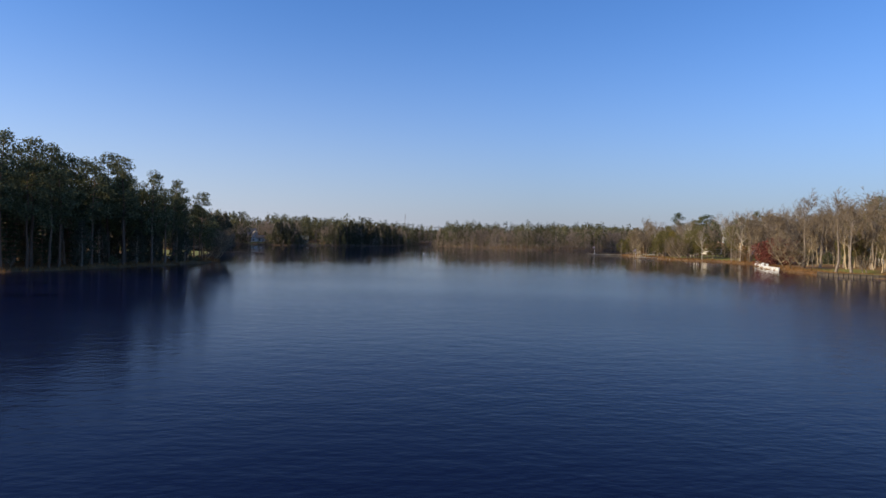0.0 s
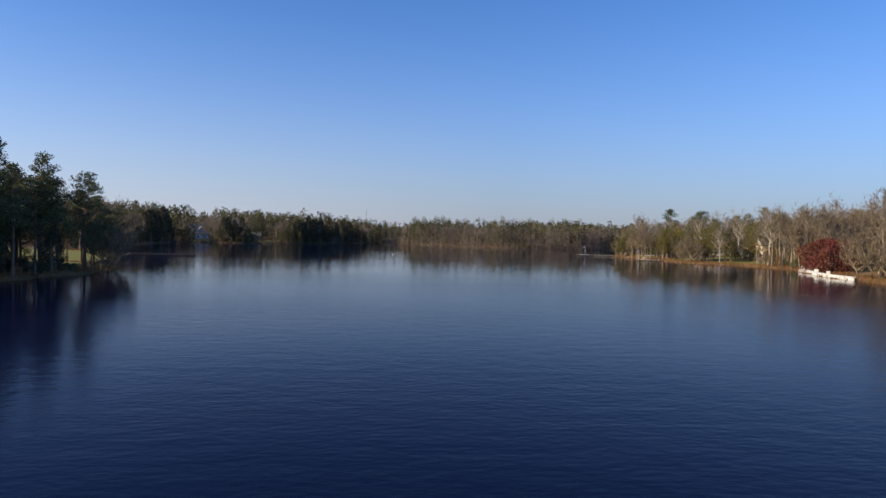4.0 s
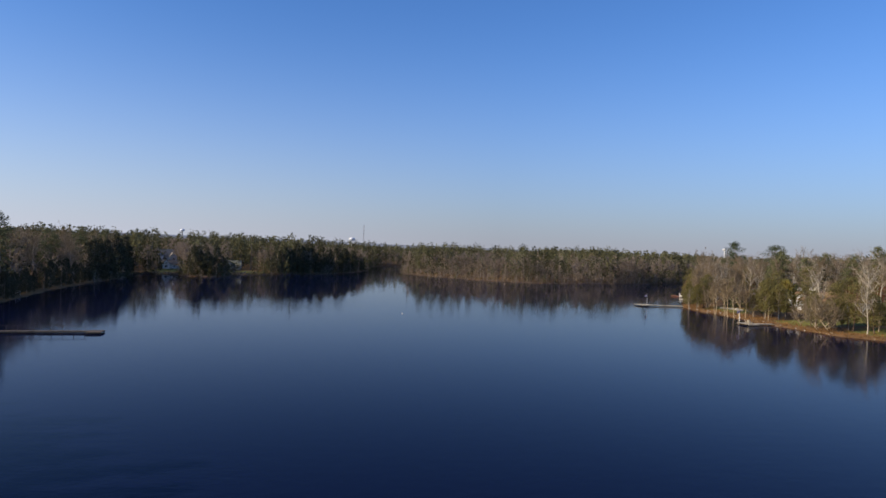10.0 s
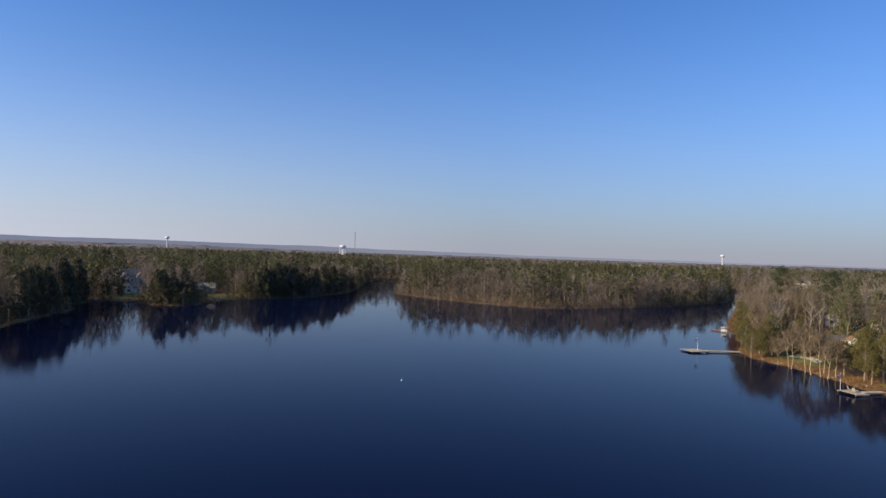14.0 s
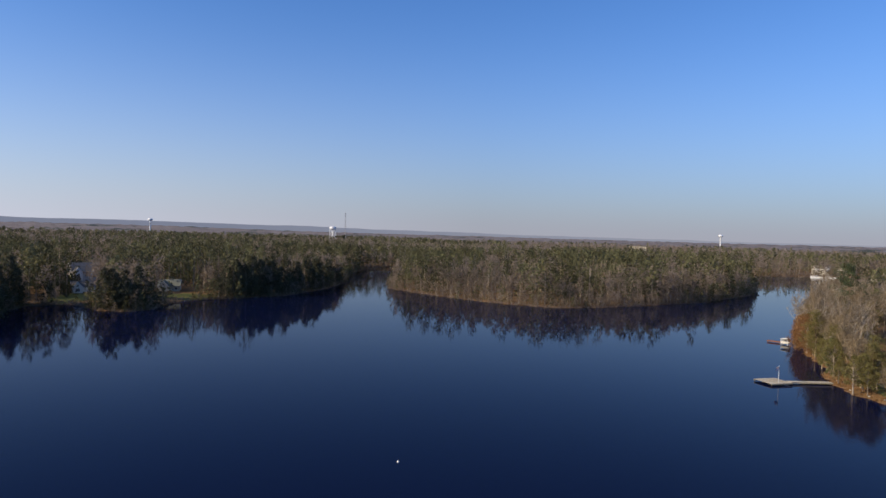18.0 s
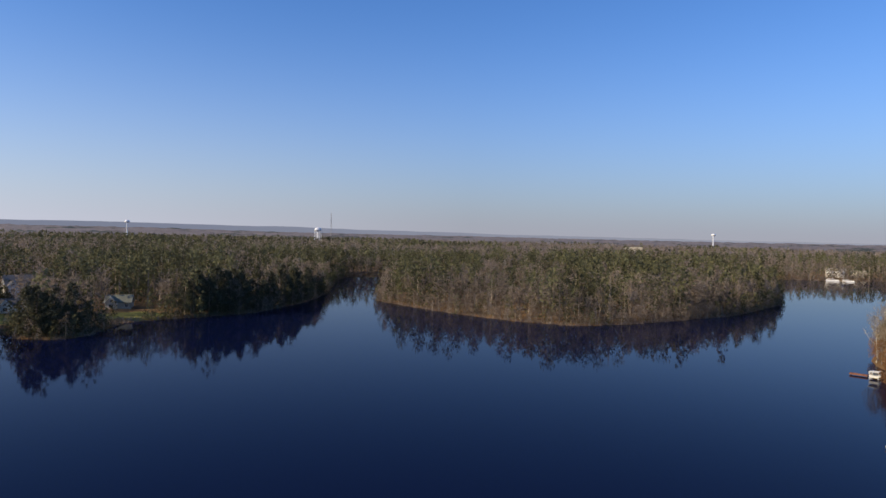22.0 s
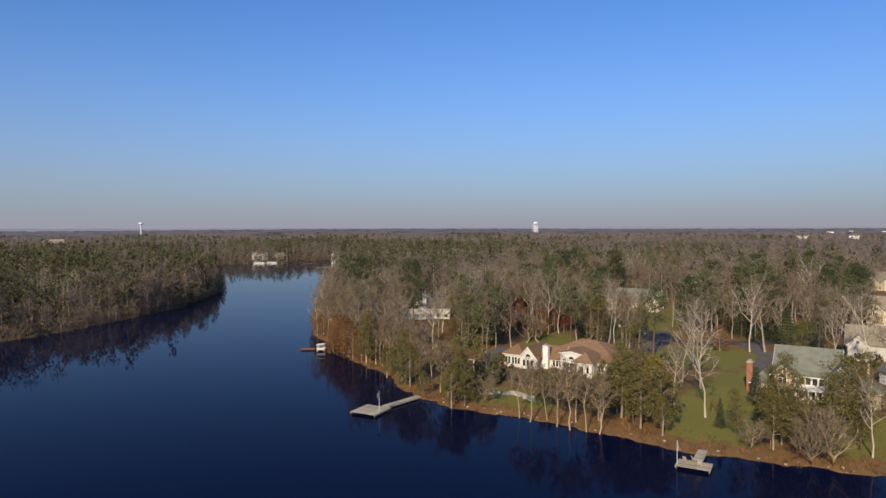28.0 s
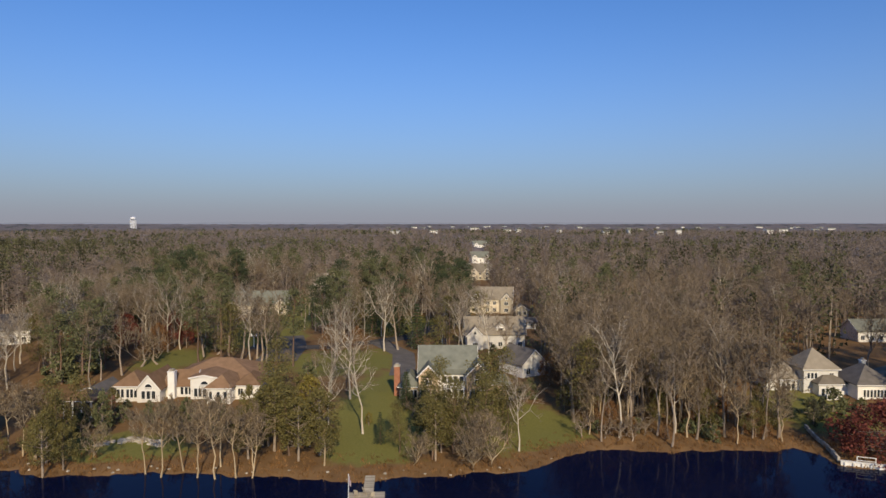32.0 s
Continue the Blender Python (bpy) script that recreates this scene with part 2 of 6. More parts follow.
def ground_material():
    """Leaf litter with grass where the lawn mask lies."""
    m = surf("ground", (0.12, 0.070, 0.032), (0.27, 0.160, 0.070), 0.15, 0.95, 0.6, 25, 0.0, world_space=True)
    n, l = m.node_tree.nodes, m.node_tree.links
    p = n["Principled BSDF"]
    old = p.inputs["Base Color"].links[0].from_socket
    at = n.new("ShaderNodeAttribute")
    at.attribute_name = "lawn"
    geo, nz, fine = n.new("ShaderNodeNewGeometry"), n.new("ShaderNodeTexNoise"), n.new("ShaderNodeTexNoise")
    nz.inputs["Scale"].default_value, nz.inputs["Detail"].default_value = 0.35, 5
    fine.inputs["Scale"].default_value, fine.inputs["Detail"].default_value = 3.0, 4
    l.new(geo.outputs["Position"], nz.inputs["Vector"]), l.new(geo.outputs["Position"], fine.inputs["Vector"])
    ad = n.new("ShaderNodeMath")
    l.new(at.outputs["Fac"], ad.inputs[0]), l.new(nz.outputs[0], ad.inputs[1])
    mr = n.new("ShaderNodeMapRange")
    mr.inputs["From Min"].default_value, mr.inputs["From Max"].default_value = 0.85, 1.2
    l.new(ad.outputs[0], mr.inputs["Value"])
    grass = n.new("ShaderNodeMix")
    grass.data_type = "RGBA"
    grass.inputs[6].default_value, grass.inputs[7].default_value = (0.122, 0.134, 0.028, 1), (0.255, 0.222, 0.064, 1)
    l.new(fine.outputs[0], grass.inputs[0])
    mix = n.new("ShaderNodeMix")
    mix.data_type = "RGBA"
    l.new(mr.outputs[0], mix.inputs[0])
    l.new(old, mix.inputs[6]), l.new(grass.outputs[2], mix.inputs[7])
    l.new(mix.outputs[2], p.inputs["Base Color"])
    return m


M_GROUND = ground_material()
M_STRAW = leafy("dead_grass", (0.20, 0.105, 0.040), (0.36, 0.205, 0.082), 0.4, True, 0.4, 0.3)
M_WHITE = surf("white_siding", (0.62, 0.59, 0.52), (0.76, 0.74, 0.68), 0.8, 0.6, 0.15, 10)
M_CREAM = surf("cream_siding", (0.47, 0.41, 0.30), (0.60, 0.53, 0.40), 0.8, 0.7, 0.15, 10)
M_TANWALL = surf("tan_brick", (0.45, 0.33, 0.21), (0.58, 0.44, 0.29), 1.5, 0.85, 0.3, 12)
M_BRICK = surf("red_brick", (0.30, 0.12, 0.07), (0.42, 0.20, 0.12), 2.0, 0.9, 0.4, 10)
M_BROWNROOF = surf("brown_shingles", (0.175, 0.105, 0.058), (0.275, 0.170, 0.098), 0.7, 0.9, 0.5, 20)
M_GREYROOF = surf("grey_green_shingles", (0.13, 0.137, 0.108), (0.22, 0.224, 0.18), 0.7, 0.9, 0.5, 20)
M_TANROOF = surf("weathered_tan_shingles", (0.19, 0.162, 0.118), (0.29, 0.25, 0.188), 0.7, 0.9, 0.5, 20)
M_DARKROOF = surf("dark_grey_shingles", (0.125, 0.112, 0.098), (0.215, 0.195, 0.172), 0.7, 0.9, 0.5, 20)
M_TRIM = surf("white_trim", (0.74, 0.72, 0.66), (0.84, 0.82, 0.77), 2, 0.5, 0.1, 8, 0.05)
M_DECK = surf("weathered_deck_boards", (0.33, 0.28, 0.20), (0.50, 0.44, 0.33), 0.9, 0.85, 0.4, 14)
M_REDDECK = surf("red_brown_deck_boards", (0.22, 0.09, 0.05), (0.34, 0.15, 0.09), 0.9, 0.85, 0.4, 14)
M_DARKWOOD = surf("dark_wet_wood", (0.07, 0.055, 0.04), (0.15, 0.12, 0.09), 1.5, 0.8, 0.4, 10)
M_ASPHALT = surf("asphalt", (0.088, 0.080, 0.072), (0.145, 0.132, 0.118), 0.4, 0.95, 0.3, 40)
M_STONE = surf("pale_stone", (0.34, 0.30, 0.23), (0.52, 0.47, 0.38), 1.2, 0.9, 0.6, 8, 0.3)
M_STEEL = surf("painted_steel", (0.62, 0.63, 0.64), (0.76, 0.77, 0.78), 0.2, 0.45, 0.05, 10, 0.05)
M_MAST = surf("mast_steel", (0.25, 0.24, 0.24), (0.36, 0.35, 0.35), 0.2, 0.6, 0.05, 10, 0.05)
M_CLOTH = surf("flag_cloth", (0.55, 0.30, 0.30), (0.75, 0.72, 0.74), 3, 0.8, 0.1, 6)
M_DARK = surf("dark_plastic", (0.02, 0.02, 0.022), (0.05, 0.05, 0.05), 2, 0.5, 0.1, 8)


# ---- helpers for meshes ----
def tri_mesh(name, V, F, material, tint=None):
    """A mesh of triangles from arrays."""
    V, F = np.asarray(V, np.float32), np.asarray(F, np.int32)
    me = bpy.data.meshes.new(name)
    me.vertices.add(len(V))
    me.vertices.foreach_set("co", V.ravel())
    me.loops.add(F.size)
    me.loops.foreach_set("vertex_index", F.ravel())
    me.polygons.add(len(F))
    me.polygons.foreach_set("loop_start", np.arange(0, F.size, F.shape[1], dtype=np.int32))
    me.update(calc_edges=True)
    if tint is not None:
        me.attributes.new("tint", "FLOAT", "POINT").data.foreach_set("value", np.asarray(tint, np.float32))
    me.materials.append(material)
    return me


def part(name, bm, material, parent, label=""):
    """Links a bmesh or a mesh as one object under a thing or a part."""
    if isinstance(bm, bmesh.types.BMesh):
        me = bpy.data.meshes.new(name)
        bmesh.ops.recalc_face_normals(bm, faces=bm.faces)
        bm.to_mesh(me)
        bm.free()
        me.materials.append(material)
    else:
        me = bm
    ob = new(name, me)
    ob.parent = parent
    return tagged(ob, label)


def root(name, m, label, category, group="", kind=""):
    ob = new(name)
    ob.matrix_basis = m
    ob.empty_display_size = 0.5
    return tagged(ob, label, category, group, kind)


def box(bm, x0, y0, z0, x1, y1, z1, bev=0.0):
    r = bmesh.ops.create_cube(bm, size=1)
    bmesh.ops.transform(bm, verts=r["verts"], matrix=Matrix.LocRotScale(((x0 + x1) / 2, (y0 + y1) / 2, (z0 + z1) / 2), None, (abs(x1 - x0), abs(y1 - y0), abs(z1 - z0))))
    if bev:
        bmesh.ops.bevel(bm, geom=list({e for v in r["verts"] for e in v.link_edges}), offset=bev, segments=1, affect="EDGES")
    return bm


def boxed(*a, bev=0.0):
    return box(bmesh.new(), *a, bev=bev)


def tube(points, radii, sides=5):
    """A tapered tube along points, as arrays."""
    P, V, F = [Vector(p) for p in points], [], []
    for i, p in enumerate(P):
        d = (P[min(i + 1, len(P) - 1)] - P[max(i - 1, 0)]).normalized()
        u = d.orthogonal().normalized()
        w = d.cross(u)
        for k in range(sides):
            a = 2 * math.pi * k / sides
            V.append(p + radii[i] * (math.cos(a) * u + math.sin(a) * w))
    for i in range(len(P) - 1):
        for k in range(sides):
            a, b = i * sides + k, i * sides + (k + 1) % sides
            F += [(a, b, b + sides), (a, b + sides, a + sides)]
    return [tuple(v) for v in V], F


def joined(pieces):
    V, F, n = [], [], 0
    for v, f in pieces:
        V.append(np.asarray(v, np.float32).reshape(-1, 3))
        F.append(np.asarray(f, np.int32).reshape(-1, 3) + n)
        n += len(V[-1])
    return np.concatenate(V), np.concatenate(F)


# ---- the shore and the ground ----
WEST = [(-130, -190), (-105, -100), (-92, -40), (-80, 30), (-72, 80), (-65, 114), (-59, 124), (-52, 142), (-46, 162), (-48, 180), (-52, 190), (-59, 198), (-61.5, 215), (-65, 235),
        (-69.3, 257), (-77, 261), (-88, 272), (-98, 300), (-100, 322), (-108, 372), (-112, 430), (-112, 462), (-122, 484), (-121, 506), (-108, 515), (-97, 506), (-89, 494), (-78, 491), (-70, 499), (-70, 516), (-66, 533), (-45, 546), (-22, 562),
        (-2, 604), (8, 650), (12, 700), (16, 760), (28, 800)]
PENINSULA = [(68, 800), (58, 750), (49, 700), (41, 650), (36, 616), (54, 580), (70, 556), (87, 534), (110, 518), (140, 524), (200, 549), (264, 598), (306, 652), (330, 690), (338, 722), (332, 762),
             (352, 800), (400, 828), (440, 818), (490, 812), (540, 806), (575, 795)]
EAST = [(550, 765), (505, 725), (470, 690), (420, 640), (340, 580), (270, 520), (210, 470), (172, 436), (163, 415), (154, 404), (147, 396), (139, 378), (129, 366), (125, 356), (122, 346),
        (123, 329), (122, 311), (120, 302), (121, 289), (124, 274), (133, 261), (133, 241), (134, 225), (126, 222), (122, 211), (117, 203), (113, 192), (110, 180), (105, 152), (112, 142), (118, 110),
        (122, 60), (128, 0), (135, -80), (140, -190)]
LAKE = np.array(WEST + PENINSULA + EAST, float)


def inland(x, y):
    """Metres from the waterline, over land positive."""
    x, y = np.asarray(x, float), np.asarray(y, float)
    best, odd = np.full(x.shape, 1e9), np.zeros(x.shape, bool)
    for a, b in zip(LAKE, np.roll(LAKE, -1, 0)):
        e = b - a
        t = np.clip(((x - a[0]) * e[0] + (y - a[1]) * e[1]) / (e @ e), 0, 1)
        best = np.minimum(best, np.hypot(x - a[0] - t * e[0], y - a[1] - t * e[1]))
        if a[1] != b[1]:
            odd ^= ((a[1] > y) != (b[1] > y)) & (x < (b[0] - a[0]) * (y - a[1]) / (b[1] - a[1]) + a[0])
    wob = 0.9 * np.sin(x * 0.41 + 1.3 * np.sin(y * 0.23)) * np.sin(y * 0.37 + 0.8) + 0.5 * np.sin(x * 0.9 + y * 1.1)
    return np.where(odd, -best, best) + np.where((x < -55) & (y > 205) & (y < 268), 0.25, 1.0) * wob


def height(x, y):
    d = inland(x, y)
    return np.clip(d * 0.22, -1.5, 0.45) + np.clip((d - 2) * 0.05, 0, 2.0) + 0.12 * np.sin(np.asarray(x) * 0.21) * np.sin(np.asarray(y) * 0.17) * (d > 1)


def hz(x, y):
    return float(height(np.array([x]), np.array([y]))[0])


LAWNS = [(118, 168, 7, 13), (112, 146, 7, 6), (150, 298, 30, 9), (141, 271, 14, 11), (132, 342, 7, 12), (230, 342, 16, 12), (195, 312, 16, 14), (-84, 235, 24, 26), (-70, 222, 9, 26), (-58, 186, 8, 9), (152, 212, 14, 9), (250, 352, 14, 14), (255, 300, 22, 14), (300, 330, 24, 20), (-66, 545, 14, 9), (-112, 530, 8, 14), (262, 338, 16, 10), (197, 358, 13, 8)]


def steps(*runs):
    """Grid lines: (from, to, step) runs, end to end."""
    out = []
    for a, b, s in runs:
        out += list(np.arange(a, b, s))
    return np.array(out + [runs[-1][1]], float)


def build_ground():
    far = [5000, 3600, 2600, 1900, 1400, 1050]
    gx = np.concatenate([[-v for v in far], steps((-800, -200, 25), (-200, -110, 4), (-110, -44, 1.6), (-44, 96, 4), (96, 172, 1.6), (172, 620, 5), (620, 900, 20)), far[::-1]])
    gy = np.concatenate([[-v for v in far], steps((-800, -200, 25), (-200, 150, 5), (150, 420, 1.8), (420, 840, 5), (840, 1000, 20)), far[::-1]])
    X, Y = np.meshgrid(gx, gy)
    Z = height(X, Y)
    V = np.stack([X, Y, Z], -1).reshape(-1, 3)
    n, k = len(gx), len(gy)
    i = (np.arange(k - 1)[:, None] * n + np.arange(n - 1)).ravel()
    F = np.stack([i, i + 1, i + n + 1, i + n], -1)
    me = tri_mesh("ground", V, F, M_GROUND)
    lawn = np.zeros(X.size)
    d = inland(X, Y).ravel()
    for cx, cy, rx, ry in LAWNS:
        lawn = np.maximum(lawn, 1.6 - np.hypot((V[:, 0] - cx) / rx, (V[:, 1] - cy) / ry))
    lawn = np.clip(lawn, 0, 1) * np.clip(np.where(V[:, 0] < 0, (d - 0.1) / 0.5, (d - 2.5) / 3), 0, 1)
    me.attributes.new("lawn", "FLOAT", "POINT").data.foreach_set("value", lawn.astype(np.float32))
    for f in me.polygons:
        f.use_smooth = True
    tagged(new("ground", me), "brown leaf-littered ground with patches of green lawn", "ground", kind="structure")
    bm = bmesh.new()
    bmesh.ops.create_grid(bm, x_segments=2, y_segments=2, size=1)
    bmesh.ops.transform(bm, verts=bm.verts, matrix=Matrix.LocRotScale((230, 330, 0), None, (420, 560, 1)))
    wm = bpy.data.meshes.new("water")
    bm.to_mesh(wm)
    wm.materials.append(M_WATER)
    tagged(new("water", wm), "calm dark blue lake water with light ripples", "lake", kind="structure")


build_ground()


# ---- trees ----
def slivers(P, D, L, W, rng):
    """Thin triangles from points P along D."""
    P, D = np.asarray(P, float), np.asarray(D, float)
    D = D / np.linalg.norm(D, axis=1)[:, None]
    S = np.cross(D, rng.normal(size=D.shape))
    S /= np.linalg.norm(S, axis=1)[:, None] + 1e-9
    L, W = np.broadcast_to(L, len(P))[:, None], np.broadcast_to(W, len(P))[:, None]
    V = np.stack([P - S * W, P + S * W, P + D * L], 1).reshape(-1, 3)
    return V, np.arange(len(V)).reshape(-1, 3)


def leaves(C, R, n, size, rng, hollow=0.5):
    """n small triangles in the ellipsoid at C with radii R, denser towards its skin."""
    d = rng.normal(size=(n, 3))
    d /= np.linalg.norm(d, axis=1)[:, None]
    P = np.asarray(C) + d * np.asarray(R) * (hollow + (1 - hollow) * rng.random((n, 1)) ** 0.6)
    A, B = rng.normal(size=(n, 3)), rng.normal(size=(n, 3))
    A, B = A / np.linalg.norm(A, axis=1)[:, None], B / np.linalg.norm(B, axis=1)[:, None]
    s = size * (0.6 + 0.8 * rng.random((n, 1)))
    V = np.stack([P - A * s * 0.5, P + A * s * 0.5, P + B * s], 1).reshape(-1, 3)
    return V, np.arange(len(V)).reshape(-1, 3)


def bare_shape(seed, h=18.0, spread=4.5, low=0.35, twigs=1.0, lean=0.0, stout=1.0, bend=0.25, boughs=False):
    """Trunk with limbs, and a crown of fine twigs; boughs: stout forked branches too."""
    rng = np.random.default_rng(seed)
    r0 = (0.012 * h + 0.06) * stout
    pts, x, y = [], 0.0, 0.0
    for i in range(7):
        pts.append((x, y, h * 0.82 * i / 6))
        x += rng.normal() * bend + lean
        y += rng.normal() * bend
    wood = [tube(pts, [r0 * (1 - 0.8 * i / 6) * (1.35 if i == 0 else 1) for i in range(7)], 6)]
    tw_p, tw_d, tw_l, br_p, br_d, br_l, br_w = [], [], [], [], [], [], []
    for k in range(int(rng.integers(9, 13))):
        f = low + (0.97 - low) * (k + rng.random()) / 12
        f = min(f, 0.97)
        i = min(int(f * 6), 5)
        base = Vector(pts[i]).lerp(Vector(pts[i + 1]), f * 6 - i)
        a = k * 2.4 + rng.normal() * 0.4
        up = 0.5 + 0.9 * f
        d = Vector((math.cos(a), math.sin(a), up)).normalized()
        ln = spread * (1.25 - 0.55 * f) * (0.75 + 0.5 * rng.random())
        limb = [base, base + d * ln * 0.5 + Vector(rng.normal(size=3)) * 0.25, base + d * ln + Vector((0, 0, ln * 0.28)) + Vector(rng.normal(size=3)) * 0.3]
        r = r0 * (0.62 if boughs else 0.42) * (1.1 - f) + 0.03
        wood.append(tube(limb, [r, r * 0.65, r * 0.25], 4))
        for j in range(int(7 * twigs)):
            g = 0.25 + 0.75 * (j + rng.random()) / (7 * twigs)
            s = limb[0].lerp(limb[1], g * 2) if g < 0.5 else limb[1].lerp(limb[2], min(g * 2 - 1, 1))
            bd = (d * 0.5 + Vector(rng.normal(size=3)) * 0.75 + Vector((0, 0, 0.55))).normalized()
            bl = ln * 0.42 * (0.6 + 0.7 * rng.random())
            e = s + bd * bl
            if boughs:
                wood.append(tube([s, s.lerp(e, 0.55) + Vector(rng.normal(size=3)) * 0.12 * bl, e], [r * 0.5, r * 0.36, r * 0.12], 3))
            br_p.append(s), br_d.append(e - s), br_l.append(bl), br_w.append(r * (0.1 if boughs else 0.42))
            for q in range(int(7 * twigs)):
                u = 0.15 + 0.85 * rng.random()
                tw_p.append(s.lerp(e, u))
                tw_d.append(bd * 0.7 + Vector(rng.normal(size=3)) * 0.8 + Vector((0, 0, 0.45)))
                tw_l.append(bl * (0.35 + 0.5 * rng.random()))
    for q in range(int(60 * twigs)):
        tw_p.append(Vector(pts[5]).lerp(Vector(pts[6]), rng.random()))
        tw_d.append(Vector(rng.normal(size=3)) * 0.6 + Vector((0, 0, 0.9)))
        tw_l.append(h * 0.12 * (0.4 + 0.6 * rng.random()))
    for _ in range(2):
        wood.append(slivers(np.array(br_p), np.array(br_d), np.array(br_l), np.array(br_w), rng))
    P, D, L = np.array(tw_p), np.array(tw_d), np.array(tw_l)
    Dn = D / np.linalg.norm(D, axis=1)[:, None]
    tips = P + Dn * L[:, None] * 0.55
    crown = [slivers(P, D, L, 0.042, rng), slivers(tips, Dn + rng.normal(size=D.shape) * 0.7, L * 0.6, 0.036, rng), slivers(tips, Dn + rng.normal(size=D.shape) * 0.7, L * 0.65, 0.036, rng)]
    return joined(wood), joined(crown)


def pine_shape(seed, h=19.0, low=0.5, n=18, wide=3.4, dens=125, leaf=1.0):
    """A tall bare stem with a ragged crown of needle clumps."""
    rng = np.random.default_rng(seed)
    pts, x, y = [], 0.0, 0.0
    for i in range(6):
        pts.append((x, y, h * 0.95 * i / 5))
        x += rng.normal() * 0.22
        y += rng.normal() * 0.22
    r0 = 0.013 * h
    wood, crown = [tube(pts, [r0 * (1 - 0.85 * i / 5) * (1.25 if i == 0 else 1) for i in range(6)], 6)], []
    for k in range(n):
        f = low + (1 - low) * (k + 0.5 * rng.random()) / n
        i = min(int(f * 5), 4)
        base = Vector(pts[i]).lerp(Vector(pts[i + 1]), f * 5 - i)
        a = k * 2.4 + rng.normal() * 0.5
        g = (f - low) / (1 - low)
        out = wide * (0.5 + 0.55 * rng.random()) * (1.05 - 0.6 * g ** 2.6) * (0.75 if g < 0.12 else 1)
        end = base + Vector((math.cos(a) * out, math.sin(a) * out, out * (0.05 + 0.35 * rng.random())))
        wood.append(tube([base, base.lerp(end, 0.5) + Vector((0, 0, -0.1)), end], [r0 * 0.3, r0 * 0.2, 0.02], 3))
        sz = 0.8 + 0.4 * rng.random() + 0.12 * out
        crown.append(leaves(end, (sz * 1.25, sz * 1.25, sz * 0.7), int(dens * 0.62), 0.42 * leaf, rng, 0.35))
        crown.append(leaves(base.lerp(end, 0.6), (sz, sz, sz * 0.55), int(dens * 0.38), 0.4 * leaf, rng, 0.3))
    crown.append(leaves((pts[5][0], pts[5][1], h * 0.96), (1.5, 1.5, 1.0), dens, 0.4 * leaf, rng, 0.3))
    return joined(wood), joined(crown)


def leafy_shape(seed, h=9.0, wide=2.6, low=0.15, n=26, dens=85, size=0.3, cone=0.5):
    """A full crown of small leaf clumps on a short stem; cone: how much it narrows upwards."""
    rng = np.random.default_rng(seed)
    wood = [tube([(0, 0, 0), (rng.normal() * 0.15, rng.normal() * 0.15, h * 0.4), (rng.normal() * 0.2, 0, h * 0.85)], [0.017 * h + 0.05, 0.012 * h + 0.02, 0.02], 6)]
    crown = []
    for k in range(n):
        g = (k + rng.random()) / n
        z = h * (low + (1 - low) * g * 0.93)
        prof = math.sin(math.pi * min(1, 0.18 + 0.82 * g)) ** 0.6 * (1 - cone) + cone * (1 - g) ** 0.8
        a, o = k * 2.4 + rng.normal() * 0.4, wide * prof * (0.55 + 0.5 * rng.random())
        e = (math.cos(a) * o, math.sin(a) * o, z)
        s = wide * (0.17 + 0.14 * rng.random()) * (0.7 + 0.5 * prof)
        wood.append(tube([(0, 0, z * 0.8), e], [0.05, 0.015], 3))
        crown.append(leaves(e, (s, s, s * 0.9), dens, size, rng, 0.35))
    crown.append(leaves((0, 0, h * 0.95), (wide * 0.22, wide * 0.22, h * 0.07), dens // 2, size, rng, 0.2))
    return joined(wood), joined(crown)


def fir_shape(seed, h=14.0, wide=3.2, tiers=15):
    """Whorls of drooping boughs that shorten upwards."""
    rng = np.random.default_rng(seed)
    wood, crown = [tube([(0, 0, 0), (0, 0, h * 0.5), (0, 0, h)], [0.22, 0.13, 0.02], 6)], []
    for t in range(tiers):
        g = t / tiers
        z, r = h * (0.10 + 0.88 * g), wide * (1 - g) ** 0.85 + 0.25
        for k in range(7):
            a = k * 0.9 + t * 1.3 + rng.normal() * 0.15
            rr = r * (0.75 + 0.4 * rng.random())
            e = Vector((math.cos(a) * rr, math.sin(a) * rr, z - rr * 0.18))
            wood.append(tube([(0, 0, z), e], [0.04, 0.01], 3))
            for u in (0.45, 0.8):
                c = Vector((0, 0, z)).lerp(e, u)
                crown.append(leaves(c, (rr * 0.24 + 0.1, rr * 0.24 + 0.1, 0.16), 16, 0.32, rng, 0.1))
    return joined(wood), joined(crown)


def tree_kind(name, label, category, shape, bark, foliage, leaf_part="crown"):
    (wv, wf), (cv, cf) = shape
    return dict(name=name, label=label, category=category, trunk=tri_mesh(name + "_trunk", wv, wf, bark), crown=tri_mesh(name + "_crown", cv, cf, foliage), leaf=leaf_part)


